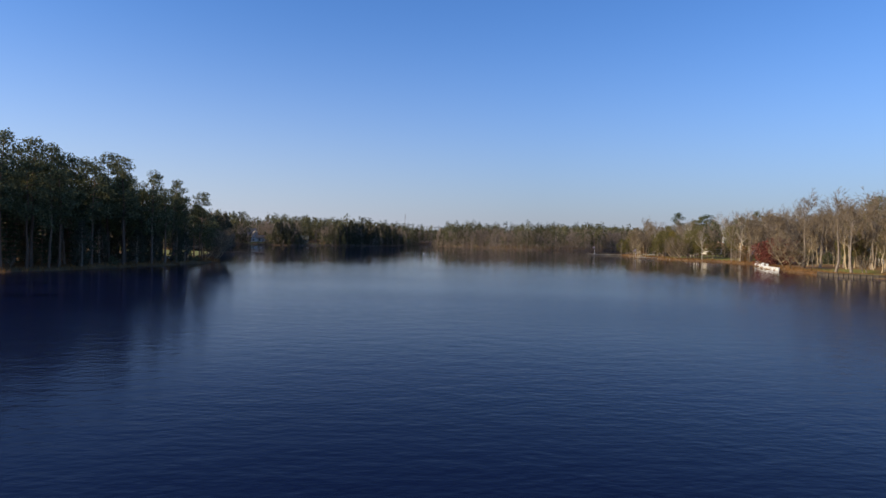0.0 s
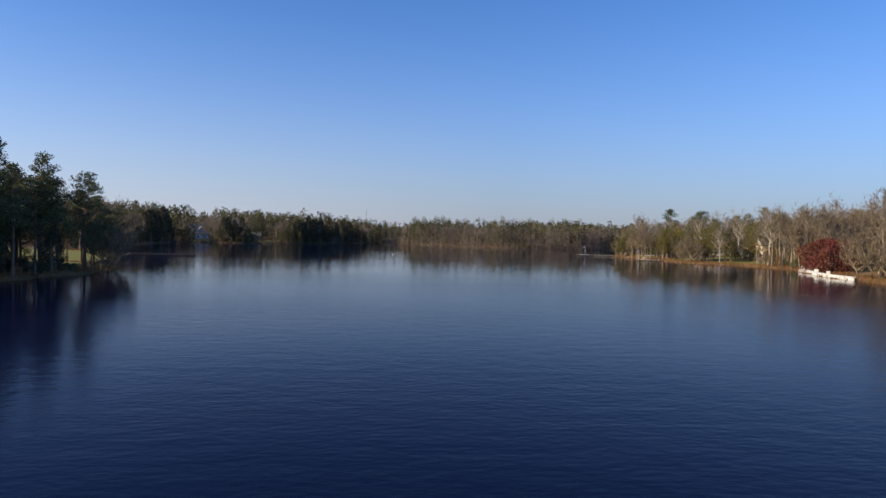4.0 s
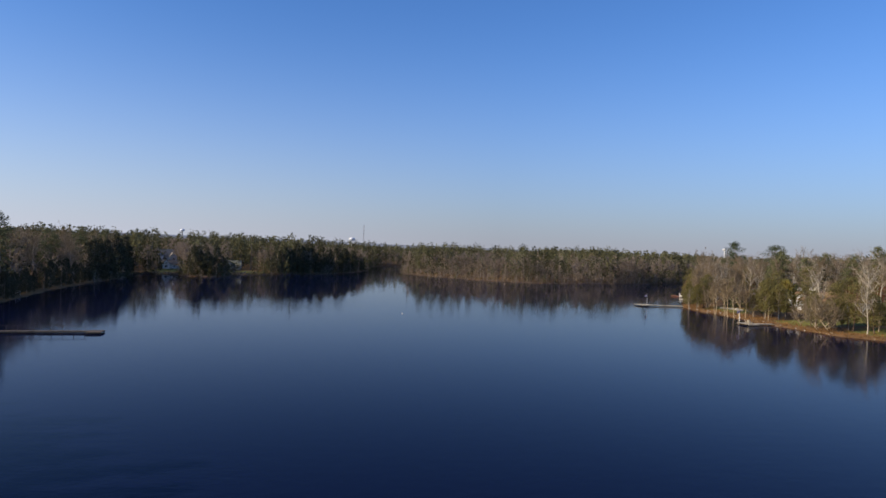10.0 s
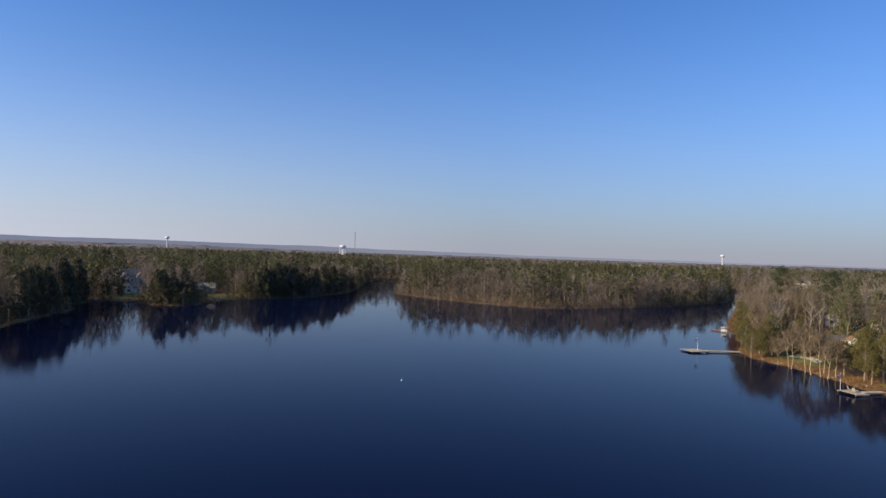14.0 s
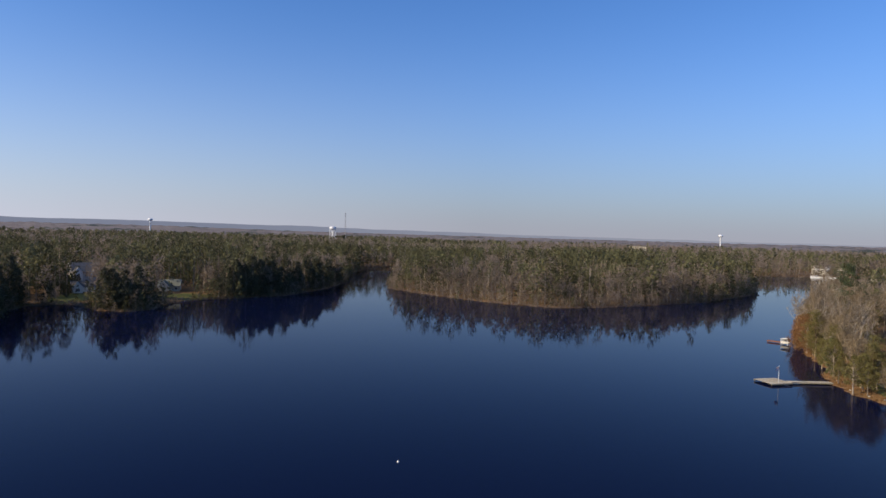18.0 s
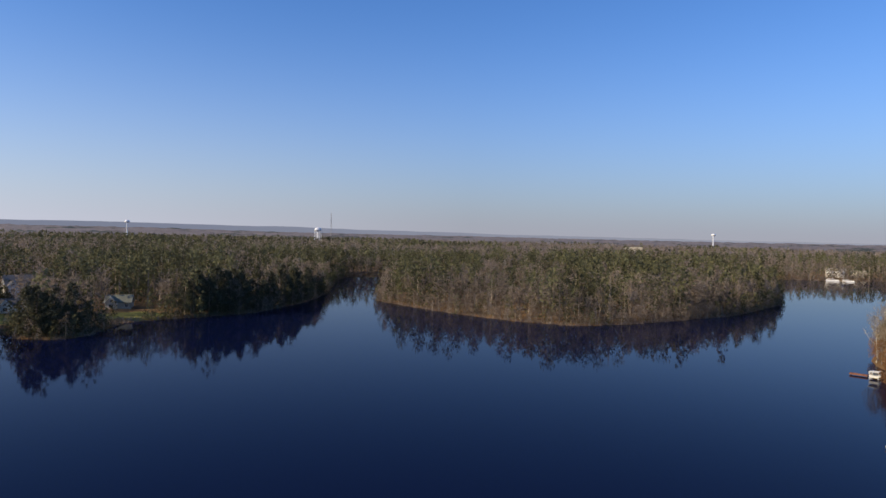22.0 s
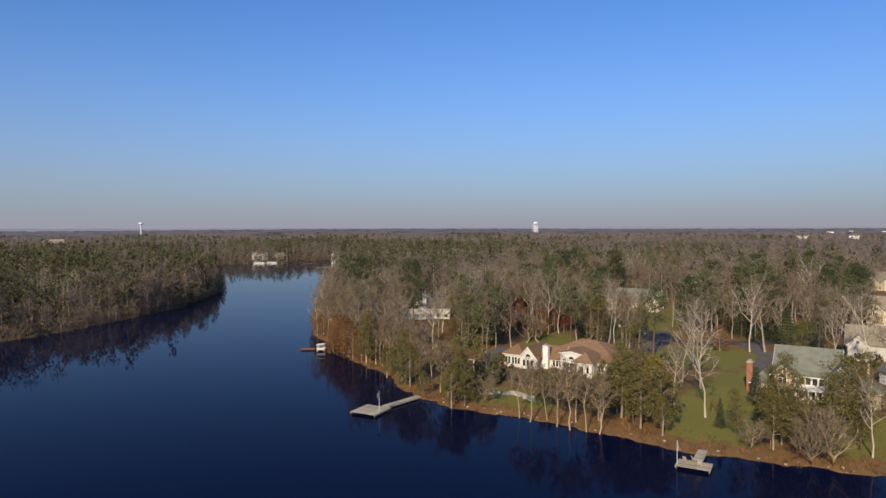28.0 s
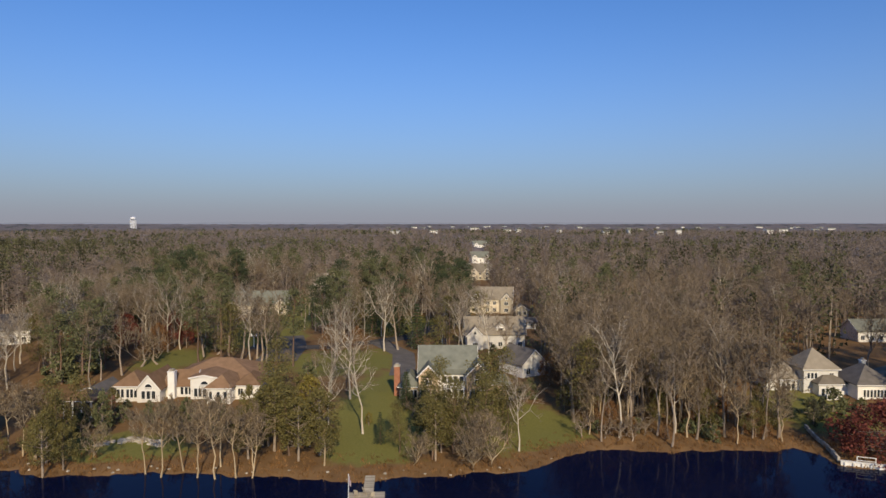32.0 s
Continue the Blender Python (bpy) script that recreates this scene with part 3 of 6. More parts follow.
KINDS = {}
for i in range(5):
    KINDS["bare", i] = tree_kind("bare_tree" if i < 3 else "bare_maple_tree", "bare grey-brown deciduous tree in winter woods" if i < 3 else "bare deciduous tree with a rounded crown of twigs", "tree", bare_shape(10 + i, 17 + i, 4.2 + 0.4 * (i % 3)), M_BARK, M_TWIG)
for i in range(3):
    KINDS["pale", i] = tree_kind("sycamore_tree", "tall bare tree with pale bark and spreading limbs", "tree", bare_shape(30 + i, 19 + i, 5.4, 0.38, 0.72, 0.0, 0.68, 0.3, True), M_PALE, M_PALETWIG)
for i in range(6):
    KINDS["slim", i] = tree_kind("shore_tree", "slim bare tree with a tan trunk beside the water", "tree", bare_shape(40 + i, 10.5 + 0.9 * i, 2.3 + 0.25 * (i % 3), 0.42 + 0.06 * (i % 2), 1.0, 0.05 * (i % 3 - 1), 0.62, 0.16 + 0.05 * (i % 3)), M_TAN, M_TWIG)
for i in range(4):
    KINDS["pine", i] = tree_kind("pine_tree", "tall pine with a ragged dark green crown", "tree", pine_shape(50 + i, 18 + 1.5 * i, 0.36 + 0.08 * (i % 2), 20, 3.2, 150, 0.78), M_PINEBARK, M_PINE)
for i in range(3):
    KINDS["cedar", i] = tree_kind("cedar_tree", "full olive-green cedar with a tan trunk", "tree", leafy_shape(60 + i, 10 + 1.5 * i, 2.3, 0.3, 40, 105, 0.2, 0.35), M_TAN, M_CEDAR)
for i in range(2):
    KINDS["scrub", i] = tree_kind("evergreen_tree", "open olive-green evergreen with clumped foliage", "tree", leafy_shape(66 + i, 8.5 + i, 2.8, 0.26, 34, 105, 0.2, 0.25), M_BARK, M_CEDAR)
for i in range(2):
    KINDS["holly", i] = tree_kind("evergreen_tree", "dense dark evergreen with foliage to the ground", "tree", leafy_shape(76 + i, 10 + 2 * i, 2.8, 0.06, 40, 95, 0.27, 0.35), M_BARK, M_HOLLY)
for i in range(3):
    KINDS["scrubpine", i] = tree_kind("scrub_pine", "open olive-green pine with ragged clumps of needles", "tree", pine_shape(96 + i, 13 + i, 0.2, 26, 2.9, 120, 0.62), M_PINEBARK, M_CEDAR)
for i in range(2):
    KINDS["whitepine", i] = tree_kind("white_pine", "broad tall pine with layered green boughs", "tree", pine_shape(110 + i, 21 + 1.5 * i, 0.26, 36, 5.0, 170, 0.75), M_PINEBARK, M_FIR)
for i in range(3):
    KINDS["tall", i] = tree_kind("slender_bare_tree", "tall bare tree with a slim grey-brown trunk", "tree", bare_shape(120 + i, 20 + i, 3.8, 0.46, 0.72, 0.0, 0.62, 0.26, True), M_BARK, M_TWIG)
KINDS["cypress", 0] = tree_kind("cypress_tree", "dense dark green columnar evergreen beside a house", "tree", leafy_shape(130, 8, 1.7, 0.03, 34, 80, 0.26, 0.25), M_BARK, M_PINE)
KINDS["yellow", 0] = tree_kind("yellow_leaved_tree", "small tree with yellowing olive leaves", "tree", leafy_shape(70, 8, 2.3, 0.2, 34, 95, 0.2, 0.3), M_BARK, M_YELLOW)
KINDS["red", 0] = tree_kind("red_leaved_tree", "tree with dark red autumn leaves", "tree", leafy_shape(72, 9, 3.2, 0.22, 30, 75, 0.3, 0.15), M_BARK, M_RED)
KINDS["redbush", 0] = tree_kind("japanese_maple", "broad low maple with red leaves on the bank", "tree", leafy_shape(73, 8, 6.0, 0.06, 64, 120, 0.34, 0.0), M_BARK, M_RED)
KINDS["rust", 0] = tree_kind("oak_tree", "oak holding rust-brown dead leaves", "tree", leafy_shape(74, 10, 3.6, 0.12, 40, 90, 0.22, 0.1), M_BARK, M_RUST)
for i in range(2):
    KINDS["fir", i] = tree_kind("spruce_tree", "dark green conical spruce", "tree", fir_shape(80 + i, 13 + 2 * i), M_PINEBARK, M_FIR)
KINDS["bush", 0] = tree_kind("shrub", "rounded bare brown shrub", "shrub", bare_shape(90, 3.6, 1.7, 0.12, 0.6), M_BARK, M_TWIG)
KINDS["bush", 1] = tree_kind("shrub", "rounded dark evergreen shrub beside a house", "shrub", leafy_shape(91, 2.2, 1.3, 0.05, 14, 60, 0.22, 0.0), M_BARK, M_PINE, "foliage")
KINDS["over", 0] = tree_kind("leaning_tree", "leaning bare tree with twigs over the water", "tree", bare_shape(92, 7.5, 3.6, 0.15, 1.0, -0.55), M_TAN, M_TWIG)
BUILT = {}
R = random.Random(7)


def plant(kind, i, x, y, s=1.0, turn=None, z=None, group=""):
    k = KINDS[kind, i]
    turn = R.uniform(0, 360) if turn is None else turn
    m = pose(x, y, (hz(x, y) if z is None else z) - 0.12, 0, 0, turn)
    if (kind, i) in BUILT:
        ob = copy_thing(BUILT[kind, i], m)
    else:
        ob = root(k["name"], m, k["label"], k["category"], group or k["name"] + "s by the lake")
        part("trunk", k["trunk"], None, ob)
        tagged(part(k["leaf"], k["crown"], None, ob), kind="")
        BUILT[kind, i] = ob
    ob.scale = (s, s, s * R.uniform(0.94, 1.08))
    return ob


def lot(kind):
    return R.choice([i for k, i in KINDS if k == kind])


# trees that stand out on the east bank
for x, y, s in ((121.6, 329.6, 0.9), (121.5, 324.0, 1.0), (121.0, 321.0, 0.95), (121.4, 318.0, 0.9), (121.3, 315.5, 0.85), (124, 327, 1.0), (125, 321.5, 0.9), (124, 316, 0.85), (123, 332.5, 0.8)):
    plant("slim", lot("slim"), x, y, s * 1.22)
for k in range(15):
    t = (k + R.uniform(0, 0.7)) / 15
    a, b = ((125.5, 352), (139.5, 377)) if t < 0.5 else ((139.5, 377), (151, 399))
    u = (t % 0.5) * 2
    plant("slim", lot("slim"), a[0] + (b[0] - a[0]) * u + R.uniform(1.2, 2.6), a[1] + (b[1] - a[1]) * u, R.uniform(0.9, 1.25))
for x, y, k, s in ((138.7, 300.6, 0, 0.95), (131.2, 273.5, 1, 0.72), (158, 305.5, 2, 0.95), (160.8, 310, 0, 0.9), (143.1, 307.5, 1, 0.75), (186.4, 372.3, 1, 0.95), (206.4, 363.3, 2, 1.0), (210.5, 361.3, 0, 1.0), (212, 295, 1, 0.9),
                   (221.3, 286.3, 0, 0.9), (223.4, 280.6, 2, 0.95), (146.5, 386, 2, 0.8), (147.3, 373.6, 1, 0.72), (168.7, 383.6, 2, 0.85), (185.7, 313, 1, 0.9), (226, 318, 0, 0.9), (236, 305, 1, 1.0), (140.1, 244.1, 1, 0.8), (145.1, 233.2, 2, 0.9),
                   (186, 393, 0, 0.85), (193, 396, 1, 0.9), (177, 389, 2, 0.8), (199, 400, 0, 0.9), (233, 352, 1, 0.85)):
    plant("pale", k, x, y, s)
for x, y, k, s in ((128, 352.5, 0, 1.05), (130, 350, 1, 0.9), (132.5, 353.5, 2, 0.85), (126.5, 358, 1, 0.62), (131, 365, 1, 0.95), (133, 369, 0, 1.1), (137, 376.5, 0, 1.15),
                   (146.5, 391, 0, 1.2), (152, 392, 2, 1.05), (124.5, 305, 0, 0.9), (147, 349.5, 1, 0.62),
                   (127, 287.5, 1, 0.95), (130.5, 284.5, 2, 0.95), (134.5, 287, 0, 0.7), (132, 281, 2, 0.9), (152, 402, 1, 1.05), (158, 406, 2, 1.1)):
    plant("cedar" if R.random() < 0.5 else "scrub", k % 2, x, y, s * R.uniform(0.8, 1.1))
for x, y, s in ((127.5, 288, 0.8), (130, 284.5, 0.9), (134, 288.5, 0.85), (132, 279.5, 0.95), (134.5, 275, 0.85), (146, 275, 0.95), (130, 293.5, 0.6),
                (129, 311.5, 0.95), (135, 315, 1.0), (147, 318, 1.0), (128, 349, 0.8), (131.5, 352, 0.85), (140, 352, 0.8), (134.8, 369.5, 1.0), (144, 388, 1.05), (136.7, 287.1, 0.95), (145.8, 277.5, 1.1)):
    plant("scrubpine", lot("scrubpine"), x, y, s)
for x, y, s in ((133, 316, 1.2), (136, 320, 1.0), (139, 334, 0.6), (139, 228, 0.8), (141, 238, 0.9), (146, 226, 0.8), (138, 231, 0.9), (144, 246, 0.8)):
    plant("scrub", lot("scrub"), x, y, s)
for x, y, s in ((129, 306.5, 1.35), (133, 309, 1.6), (126.5, 309.5, 1.2), (131, 314.5, 1.5), (128, 318, 1.1), (142, 312, 1.2), (139, 317, 1.2), (143, 300, 0.35)):
    plant("yellow" if s > 1.55 or s < 0.5 else "scrub", 0, x, y, s)
for x, y, s in ((152, 402, 1.0), (149.5, 398.5, 0.95), (155.5, 407, 1.05), (158.5, 411.5, 1.0), (161.5, 414.5, 1.0), (166, 418.5, 1.1), (154.5, 410.5, 0.7), (148, 394, 0.8), (150, 258, 0.7), (140, 256, 0.6), (139, 230, 0.6), (170, 262, 0.8), (240, 322, 0.8), (199, 316, 0.9), (205, 310, 0.8), (137, 247, 0.32), (136.5, 235, 0.28), (138, 228.5, 0.34), (140, 252, 0.3), (143, 240, 0.36), (150, 245, 0.4)):
    plant("rust", 0, x, y, s)
for x, y, s in ((215, 379, 1.15), (211.5, 375, 0.9), (214.5, 364.5, 1.1), (213, 360.5, 0.85), (305, 301.8, 1.35), (248.1, 318.9, 0.7), (162, 314, 0.35), (300, 306, 1.0)):
    plant("red", 0, x, y, s)
plant("redbush", 0, 128.3, 213.2, 1.3).scale.z = 1.15
for x, y, k, s in ((249, 345, 0, 0.85), (243, 343, 1, 0.5), (226, 362, 0, 0.8), (236, 309, 1, 1.15), (232, 300, 0, 1.2), (230.5, 345, 0, 0.95), (152, 293.5, 0, 0.6), (147.5, 290, 1, 0.55), (133.5, 297.0, 1, 0.38)):
    plant("fir", k, x, y, s)
for x, y, s in ((128, 283, 1.0), (124, 281.5, 0.9), (125, 278.5, 1.0), (125.5, 291, 0.7), (127, 343, 0.7), (112.2, 178, 1.25), (112.8, 182.5, 1.0), (113.5, 174.5, 0.9)):
    plant("over", 0, x, y, s, turn=R.uniform(-35, 35))
for x, y, i, s in ((151, 356, 1, 1.0), (153, 349.5, 1, 0.8), (153, 345, 1, 0.7), (151, 340, 1, 0.7), (149.5, 334, 1, 0.9), (147, 329, 1, 0.9), (156, 293, 1, 1.0), (154.5, 290, 1, 0.9), (153, 286, 1, 1.0), (152.5, 282, 1, 1.0),
                   (198, 278, 1, 1.3), (204, 272, 1, 1.2), (205, 268, 1, 1.1), (150, 204, 1, 1.3), (149, 199, 1, 1.1), (146, 208, 0, 0.8), (185, 318, 0, 1.1), (181, 325, 1, 1.0), (190, 327, 0, 1.0), (176, 318, 1, 1.6)):
    plant("bush", i, x, y, s)

for x, y, s in ((188.0, 426.4, 1.15), (200.5, 413.5, 1.12), (236, 300, 0.85), (243, 306, 0.8), (214, 398, 0.8), (252, 322, 0.8), (281, 318, 0.9), (250, 384, 0.9)):
    plant("whitepine", lot("whitepine"), x, y, s)
for x, y, s in ((287, 211, 1.0), (292, 220, 1.1), (281, 226, 0.9), (296, 232, 1.0), (182, 381, 1.0), (205, 385, 1.0), (224, 372, 1.0), (176, 418, 0.85), (262, 376, 1.1)):
    plant("pine", lot("pine"), x, y, s)
plant("cypress", 0, 139.0, 347.2, 1.0)
plant("cypress", 0, 132.5, 367.5, 1.25)
plant("cypress", 0, 229.5, 339.6, 1.3)
for x, y, s in ((121.6, 347.6, 1.05), (123.6, 345.6, 0.9), (125.8, 349.5, 0.95), (130.5, 286.6, 1.0), (134, 289.5, 0.85), (138, 277.5, 0.95), (140.5, 280, 0.8), (152, 262, 0.7)):
    plant("scrub", lot("scrub"), x, y, s)
# shrubs about the bungalow and between it and the shore
for x, y, i, s in ((145.7, 347.1, 1, 1.1), (142.9, 343.7, 0, 0.8), (145, 341.8, 1, 1.0), (146.4, 338.3, 1, 1.2), (143, 349, 1, 1.2), (141, 340.5, 0, 0.7), (144.2, 335, 1, 1.2), (146, 332, 0, 0.9), (148, 329.5, 1, 1.3), (143.5, 352, 0, 1.0), (139.5, 351.5, 1, 1.3),
                   (136, 333, 0, 0.9), (134.5, 329.5, 0, 1.0), (137, 326, 1, 1.2), (139.5, 329, 0, 1.1), (135, 323.5, 0, 1.0), (151.5, 337, 1, 0.9), (149, 341, 1, 0.8), (178.6, 372.4, 1, 3.2), (174, 375, 1, 2.4), (188.3, 362.5, 0, 2.0), (191, 359.5, 0, 1.8), (203.7, 348.4, 0, 1.9), (207, 350, 1, 2.0),
                   (216, 336.7, 1, 1.6), (141, 285, 0, 1.0), (146, 283.5, 0, 1.1), (150, 287, 1, 1.3), (149, 279, 1, 1.4), (152, 275.5, 1, 1.5), (147, 292, 0, 0.9), (155, 270, 0, 1.2), (160, 268, 1, 1.4), (143, 226, 1, 1.4), (147, 224, 1, 1.2), (152, 220, 0, 1.2), (148, 215, 1, 1.5), (151, 209, 1, 1.6)):
    plant("bush", i, x, y, s * 1.3)
for x, y, s in ((146.5, 213.5, 0.42), (143.5, 217, 0.45), (148, 219.5, 0.4), (144, 209, 0.35)):
    plant("holly", lot("holly"), x, y, s)
# low evergreens below the white house on the western shore
for k in range(44):
    t = R.random()
    x, y = -133 + 20 * t + R.uniform(-7, 7), 581 - 58 * t + R.uniform(-3, 3)
    if inland(np.array([x]), np.array([y]))[0] > 0.5 and math.hypot(x + 112, y - 548) > 7 and math.hypot(x + 128, y - 594) > 9 and not (abs(x + 108) < 6 and y < 546):
        plant("holly", lot("holly"), x, y, R.uniform(0.42, 0.62))
# full evergreens overhanging the western waterline, tall on either side of the houses
for a, b, n, lo, hi in (((-99, 300), (-101, 322), 7, 0.45, 0.8), ((-101, 322), (-109, 372), 12, 0.5, 0.95), ((-109, 372), (-113, 420), 11, 0.55, 1.0), ((-114, 420), (-114, 462), 9, 1.2, 1.75), ((-114, 462), (-125, 486), 7, 1.5, 1.95), ((-126, 486), (-124, 506), 6, 1.4, 1.9), ((-86, 496), (-77, 494), 5, 1.15, 1.5),
                        ((-86, 506), (-74, 505), 6, 1.1, 1.5), ((-76, 496), (-73, 510), 4, 0.8, 1.2), ((-47, 549), (-24, 564), 9, 1.25, 1.85), ((-50, 558), (-28, 574), 7, 1.4, 1.9), ((-24, 564), (-4, 604), 10, 1.2, 1.85), ((-4, 604), (6, 650), 9, 1.0, 1.6)):
    for k in range(n):
        u = (k + R.random()) / n
        x, y = a[0] + (b[0] - a[0]) * u - R.uniform(0.3, 3.0), a[1] + (b[1] - a[1]) * u + R.uniform(0.0, 3.0)
        if inland(np.array([x]), np.array([y]))[0] > 0.2:
            plant("holly", lot("holly"), x, y, R.uniform(lo, hi))
# along the bank beyond the boathouse
for k in range(34):
    t = k / 33
    a, b = ((161, 412), (172, 436)) if t < 0.42 else ((172, 436), (210, 470))
    u = t / 0.42 if t < 0.42 else (t - 0.42) / 0.58
    x, y = a[0] + (b[0] - a[0]) * u + R.uniform(1.5, 5.0), a[1] + (b[1] - a[1]) * u - R.uniform(0.0, 2.0)
    kind = R.choice(["rust", "cedar", "bare", "bare", "pale", "scrub", "scrubpine", "bush"])
    plant(kind, lot(kind), x, y, R.uniform(0.6, 0.95))
for x, y, s in ((156.2, 407.8, 1.15), (158.6, 411.0, 1.1), (161.5, 414.0, 1.0)):
    plant("rust", 0, x, y, s)

# woods on both banks, tree by tree near the water
R.seed(11)
HOUSES = [(262, 352, 14), (245, 346, 12), (268, 266, 12), (253, 268, 9), (352, 335, 14), (334, 333, 12), (398, 266, 14), (380, 268, 12), (545, 255, 18), (512, 257, 14), (200, 405, 12), (190, 399, 9), (199, 272, 9), (150, 206, 12),
          (205, 163, 12), (190, 172, 9), (262, 342, 9), (-128, 595, 10), (-112, 550, 7), (-80, 562, 7), (490, 838, 13), (535, 832, 12), (590, 800, 12), (484, 702, 12), (182, 396, 8), (150, 150, 12), (455, 230, 11), (574, 253, 12), (-125, 584, 7), (-121, 573, 7), (-118, 562, 6), (-115, 551, 7), (-111, 541, 6), (193, 402, 10), (185, 396, 9), (177, 391, 8), (168, 385, 8), (240, 266, 9), (228, 264, 8), (129, 213, 10), (140, 207, 8), (270, 367, 12), (256, 362, 10), (241, 357, 9), (147, 202, 10), (136, 199, 8), (130, 205, 6), (165, 340, 24), (168, 285, 17), (214, 270, 14), (179, 265, 8), (163, 202, 18), (285, 359, 18), (287, 265, 12), (216, 414, 14), (225, 155, 12), (375, 340, 16), (424, 265, 12)]
ROADS = [(196, 294, 11), (210, 330, 13), (214, 316, 10), (232, 338, 12), (222, 300, 12)]
TAKEN = []


def lane(x0, y0, x1, y1, r):
    """Open ground along a street, as a chain of circles."""
    k = int(math.hypot(x1 - x0, y1 - y0) / r) + 1
    return [(x0 + (x1 - x0) * i / k, y0 + (y1 - y0) * i / k, r) for i in range(k + 1)]


HOUSES += lane(302, 268, 425, 268, 6.5) + lane(440, 266, 560, 257, 7) + lane(590, 255, 735, 245, 6) + lane(300, 336, 365, 332, 4.5) + lane(305, 348, 366, 351, 4) + lane(225, 262, 250, 257, 6) + lane(184, 360, 212, 377, 5) + lane(184, 352, 211, 361, 5) + lane(212, 340, 226, 343, 5) + lane(-68, 530, -68, 556, 8) + lane(-106, 514, -112, 542, 6) + lane(109, 184, 128, 213, 9)


def free(x, y, gap):
    return all((x - a) ** 2 + (y - b) ** 2 > r * r for a, b, r in HOUSES + ROADS) and all((x - a) ** 2 + (y - b) ** 2 > gap * gap for a, b in TAKEN) and \
        all(((x - cx) / rx) ** 2 + ((y - cy) / ry) ** 2 > 0.8 for cx, cy, rx, ry in LAWNS)


def wood(x0, y0, x1, y1, n, gap, mix, shore=3.0, smin=0.8, smax=1.1):
    """n trees strewn over a stretch of land, kinds drawn from mix."""
    names, weights = [k for k, _ in mix], [w for _, w in mix]
    done, tries = 0, 0
    while done < n and tries < n * 12:
        tries += 1
        x, y = R.uniform(x0, x1), R.uniform(y0, y1)
        if inland(np.array([x]), np.array([y]))[0] > shore and free(x, y, gap):
            kind = R.choices(names, weights)[0]
            plant(kind, lot(kind), x, y, R.uniform(smin, smax))
            TAKEN.append((x, y))
            done += 1


wood(132, 224, 192, 262, 135, 2.0, [("tall", 5), ("bare", 3), ("pale", 0.5), ("rust", 0.3), ("scrubpine", 0.35)], 2.0, 0.75, 1.12)
wood(133, 224, 192, 262, 110, 1.2, [("bush", 3), ("slim", 3)], 2.0, 0.8, 1.4)
wood(152, 384, 230, 470, 80, 3.8, [("bare", 5), ("tall", 1.5), ("pine", 0.35), ("cedar", 0.5), ("scrubpine", 0.4), ("pale", 2.2), ("rust", 0.3)])
wood(165, 360, 260, 420, 75, 3.8, [("bare", 3), ("tall", 2.5), ("pine", 1.3), ("fir", 0.4), ("rust", 0.4), ("red", 0.2), ("scrubpine", 0.5), ("pale", 1.4)])
wood(262, 262, 400, 420, 180, 4.2, [("bare", 2), ("tall", 3.4), ("pine", 1.9), ("whitepine", 0.9), ("pale", 2.2), ("scrubpine", 0.7), ("fir", 0.4), ("red", 0.1)], 3.0, 0.85, 1.15)
wood(192, 150, 300, 262, 110, 4.4, [("bare", 4), ("tall", 3.5), ("pine", 0.35), ("pale", 1)], 3.0, 0.85, 1.15)
wood(186, 268, 300, 400, 130, 3.8, [("bare", 2.4), ("tall", 2), ("pine", 1.8), ("whitepine", 1.2), ("pale", 2.4), ("fir", 0.5), ("scrubpine", 0.7)])
wood(112, 140, 180, 215, 78, 3.4, [("bare", 5), ("tall", 3), ("pale", 0.4), ("pine", 0.8), ("cedar", 0.5)], 3.0, 0.95, 1.2)
wood(112, 150, 150, 215, 44, 1.8, [("bush", 3), ("slim", 3), ("cedar", 0.5)], 2.2, 0.8, 1.3)
wood(118, 60, 160, 140, 30, 5, [("bare", 6), ("pale", 1), ("pine", 1), ("cedar", 0.5)])
wood(-96, 112, -48, 146, 58, 2.8, [("pine", 8), ("fir", 0.4)], 2.0, 0.90, 1.08)
wood(-96, 146, -48, 165, 38, 2.6, [("pine", 8), ("holly", 0.6)], 1.5, 0.76, 0.92)
wood(-96, 165, -48, 177, 24, 2.6, [("pine", 8), ("holly", 0.5)], 1.5, 0.70, 0.84)
wood(-72, 176, -48, 197, 16, 3.1, [("pine", 5), ("slim", 2)], 1.5, 0.54, 0.68)
wood(-80, 112, -46, 172, 52, 2.0, [("holly", 5), ("bush", 2)], 1.0, 0.5, 0.85)
wood(-130, 30, -66, 112, 45, 4.6, [("pine", 5), ("bare", 3), ("holly", 2)], 1.5, 0.9, 1.15)
wood(-150, 268, -80, 330, 58, 3.2, [("bare", 6), ("pine", 1.2), ("holly", 1.6)], 1.2, 0.7, 0.92)
wood(-150, 330, -104, 490, 95, 3.6, [("bare", 5), ("pine", 1.5), ("holly", 1.6)], 1.2, 0.9, 1.15)
for x, y, s in ((-47.5, 168, 0.8), (-48.5, 176, 0.8), (-50, 183, 0.85), (-51.5, 187.5, 0.9), (-53.5, 190, 0.8), (-56, 186, 0.9)):
    plant("pine", lot("pine"), x, y, s * R.uniform(0.6, 0.74))
for x, y in ((-47.2, 172), (-48.0, 178.5), (-49.5, 182), (-50.6, 186), (-50, 175), (-52, 181)):
    plant("over", 0, x, y, R.uniform(0.75, 1.0), turn=R.uniform(150, 215))


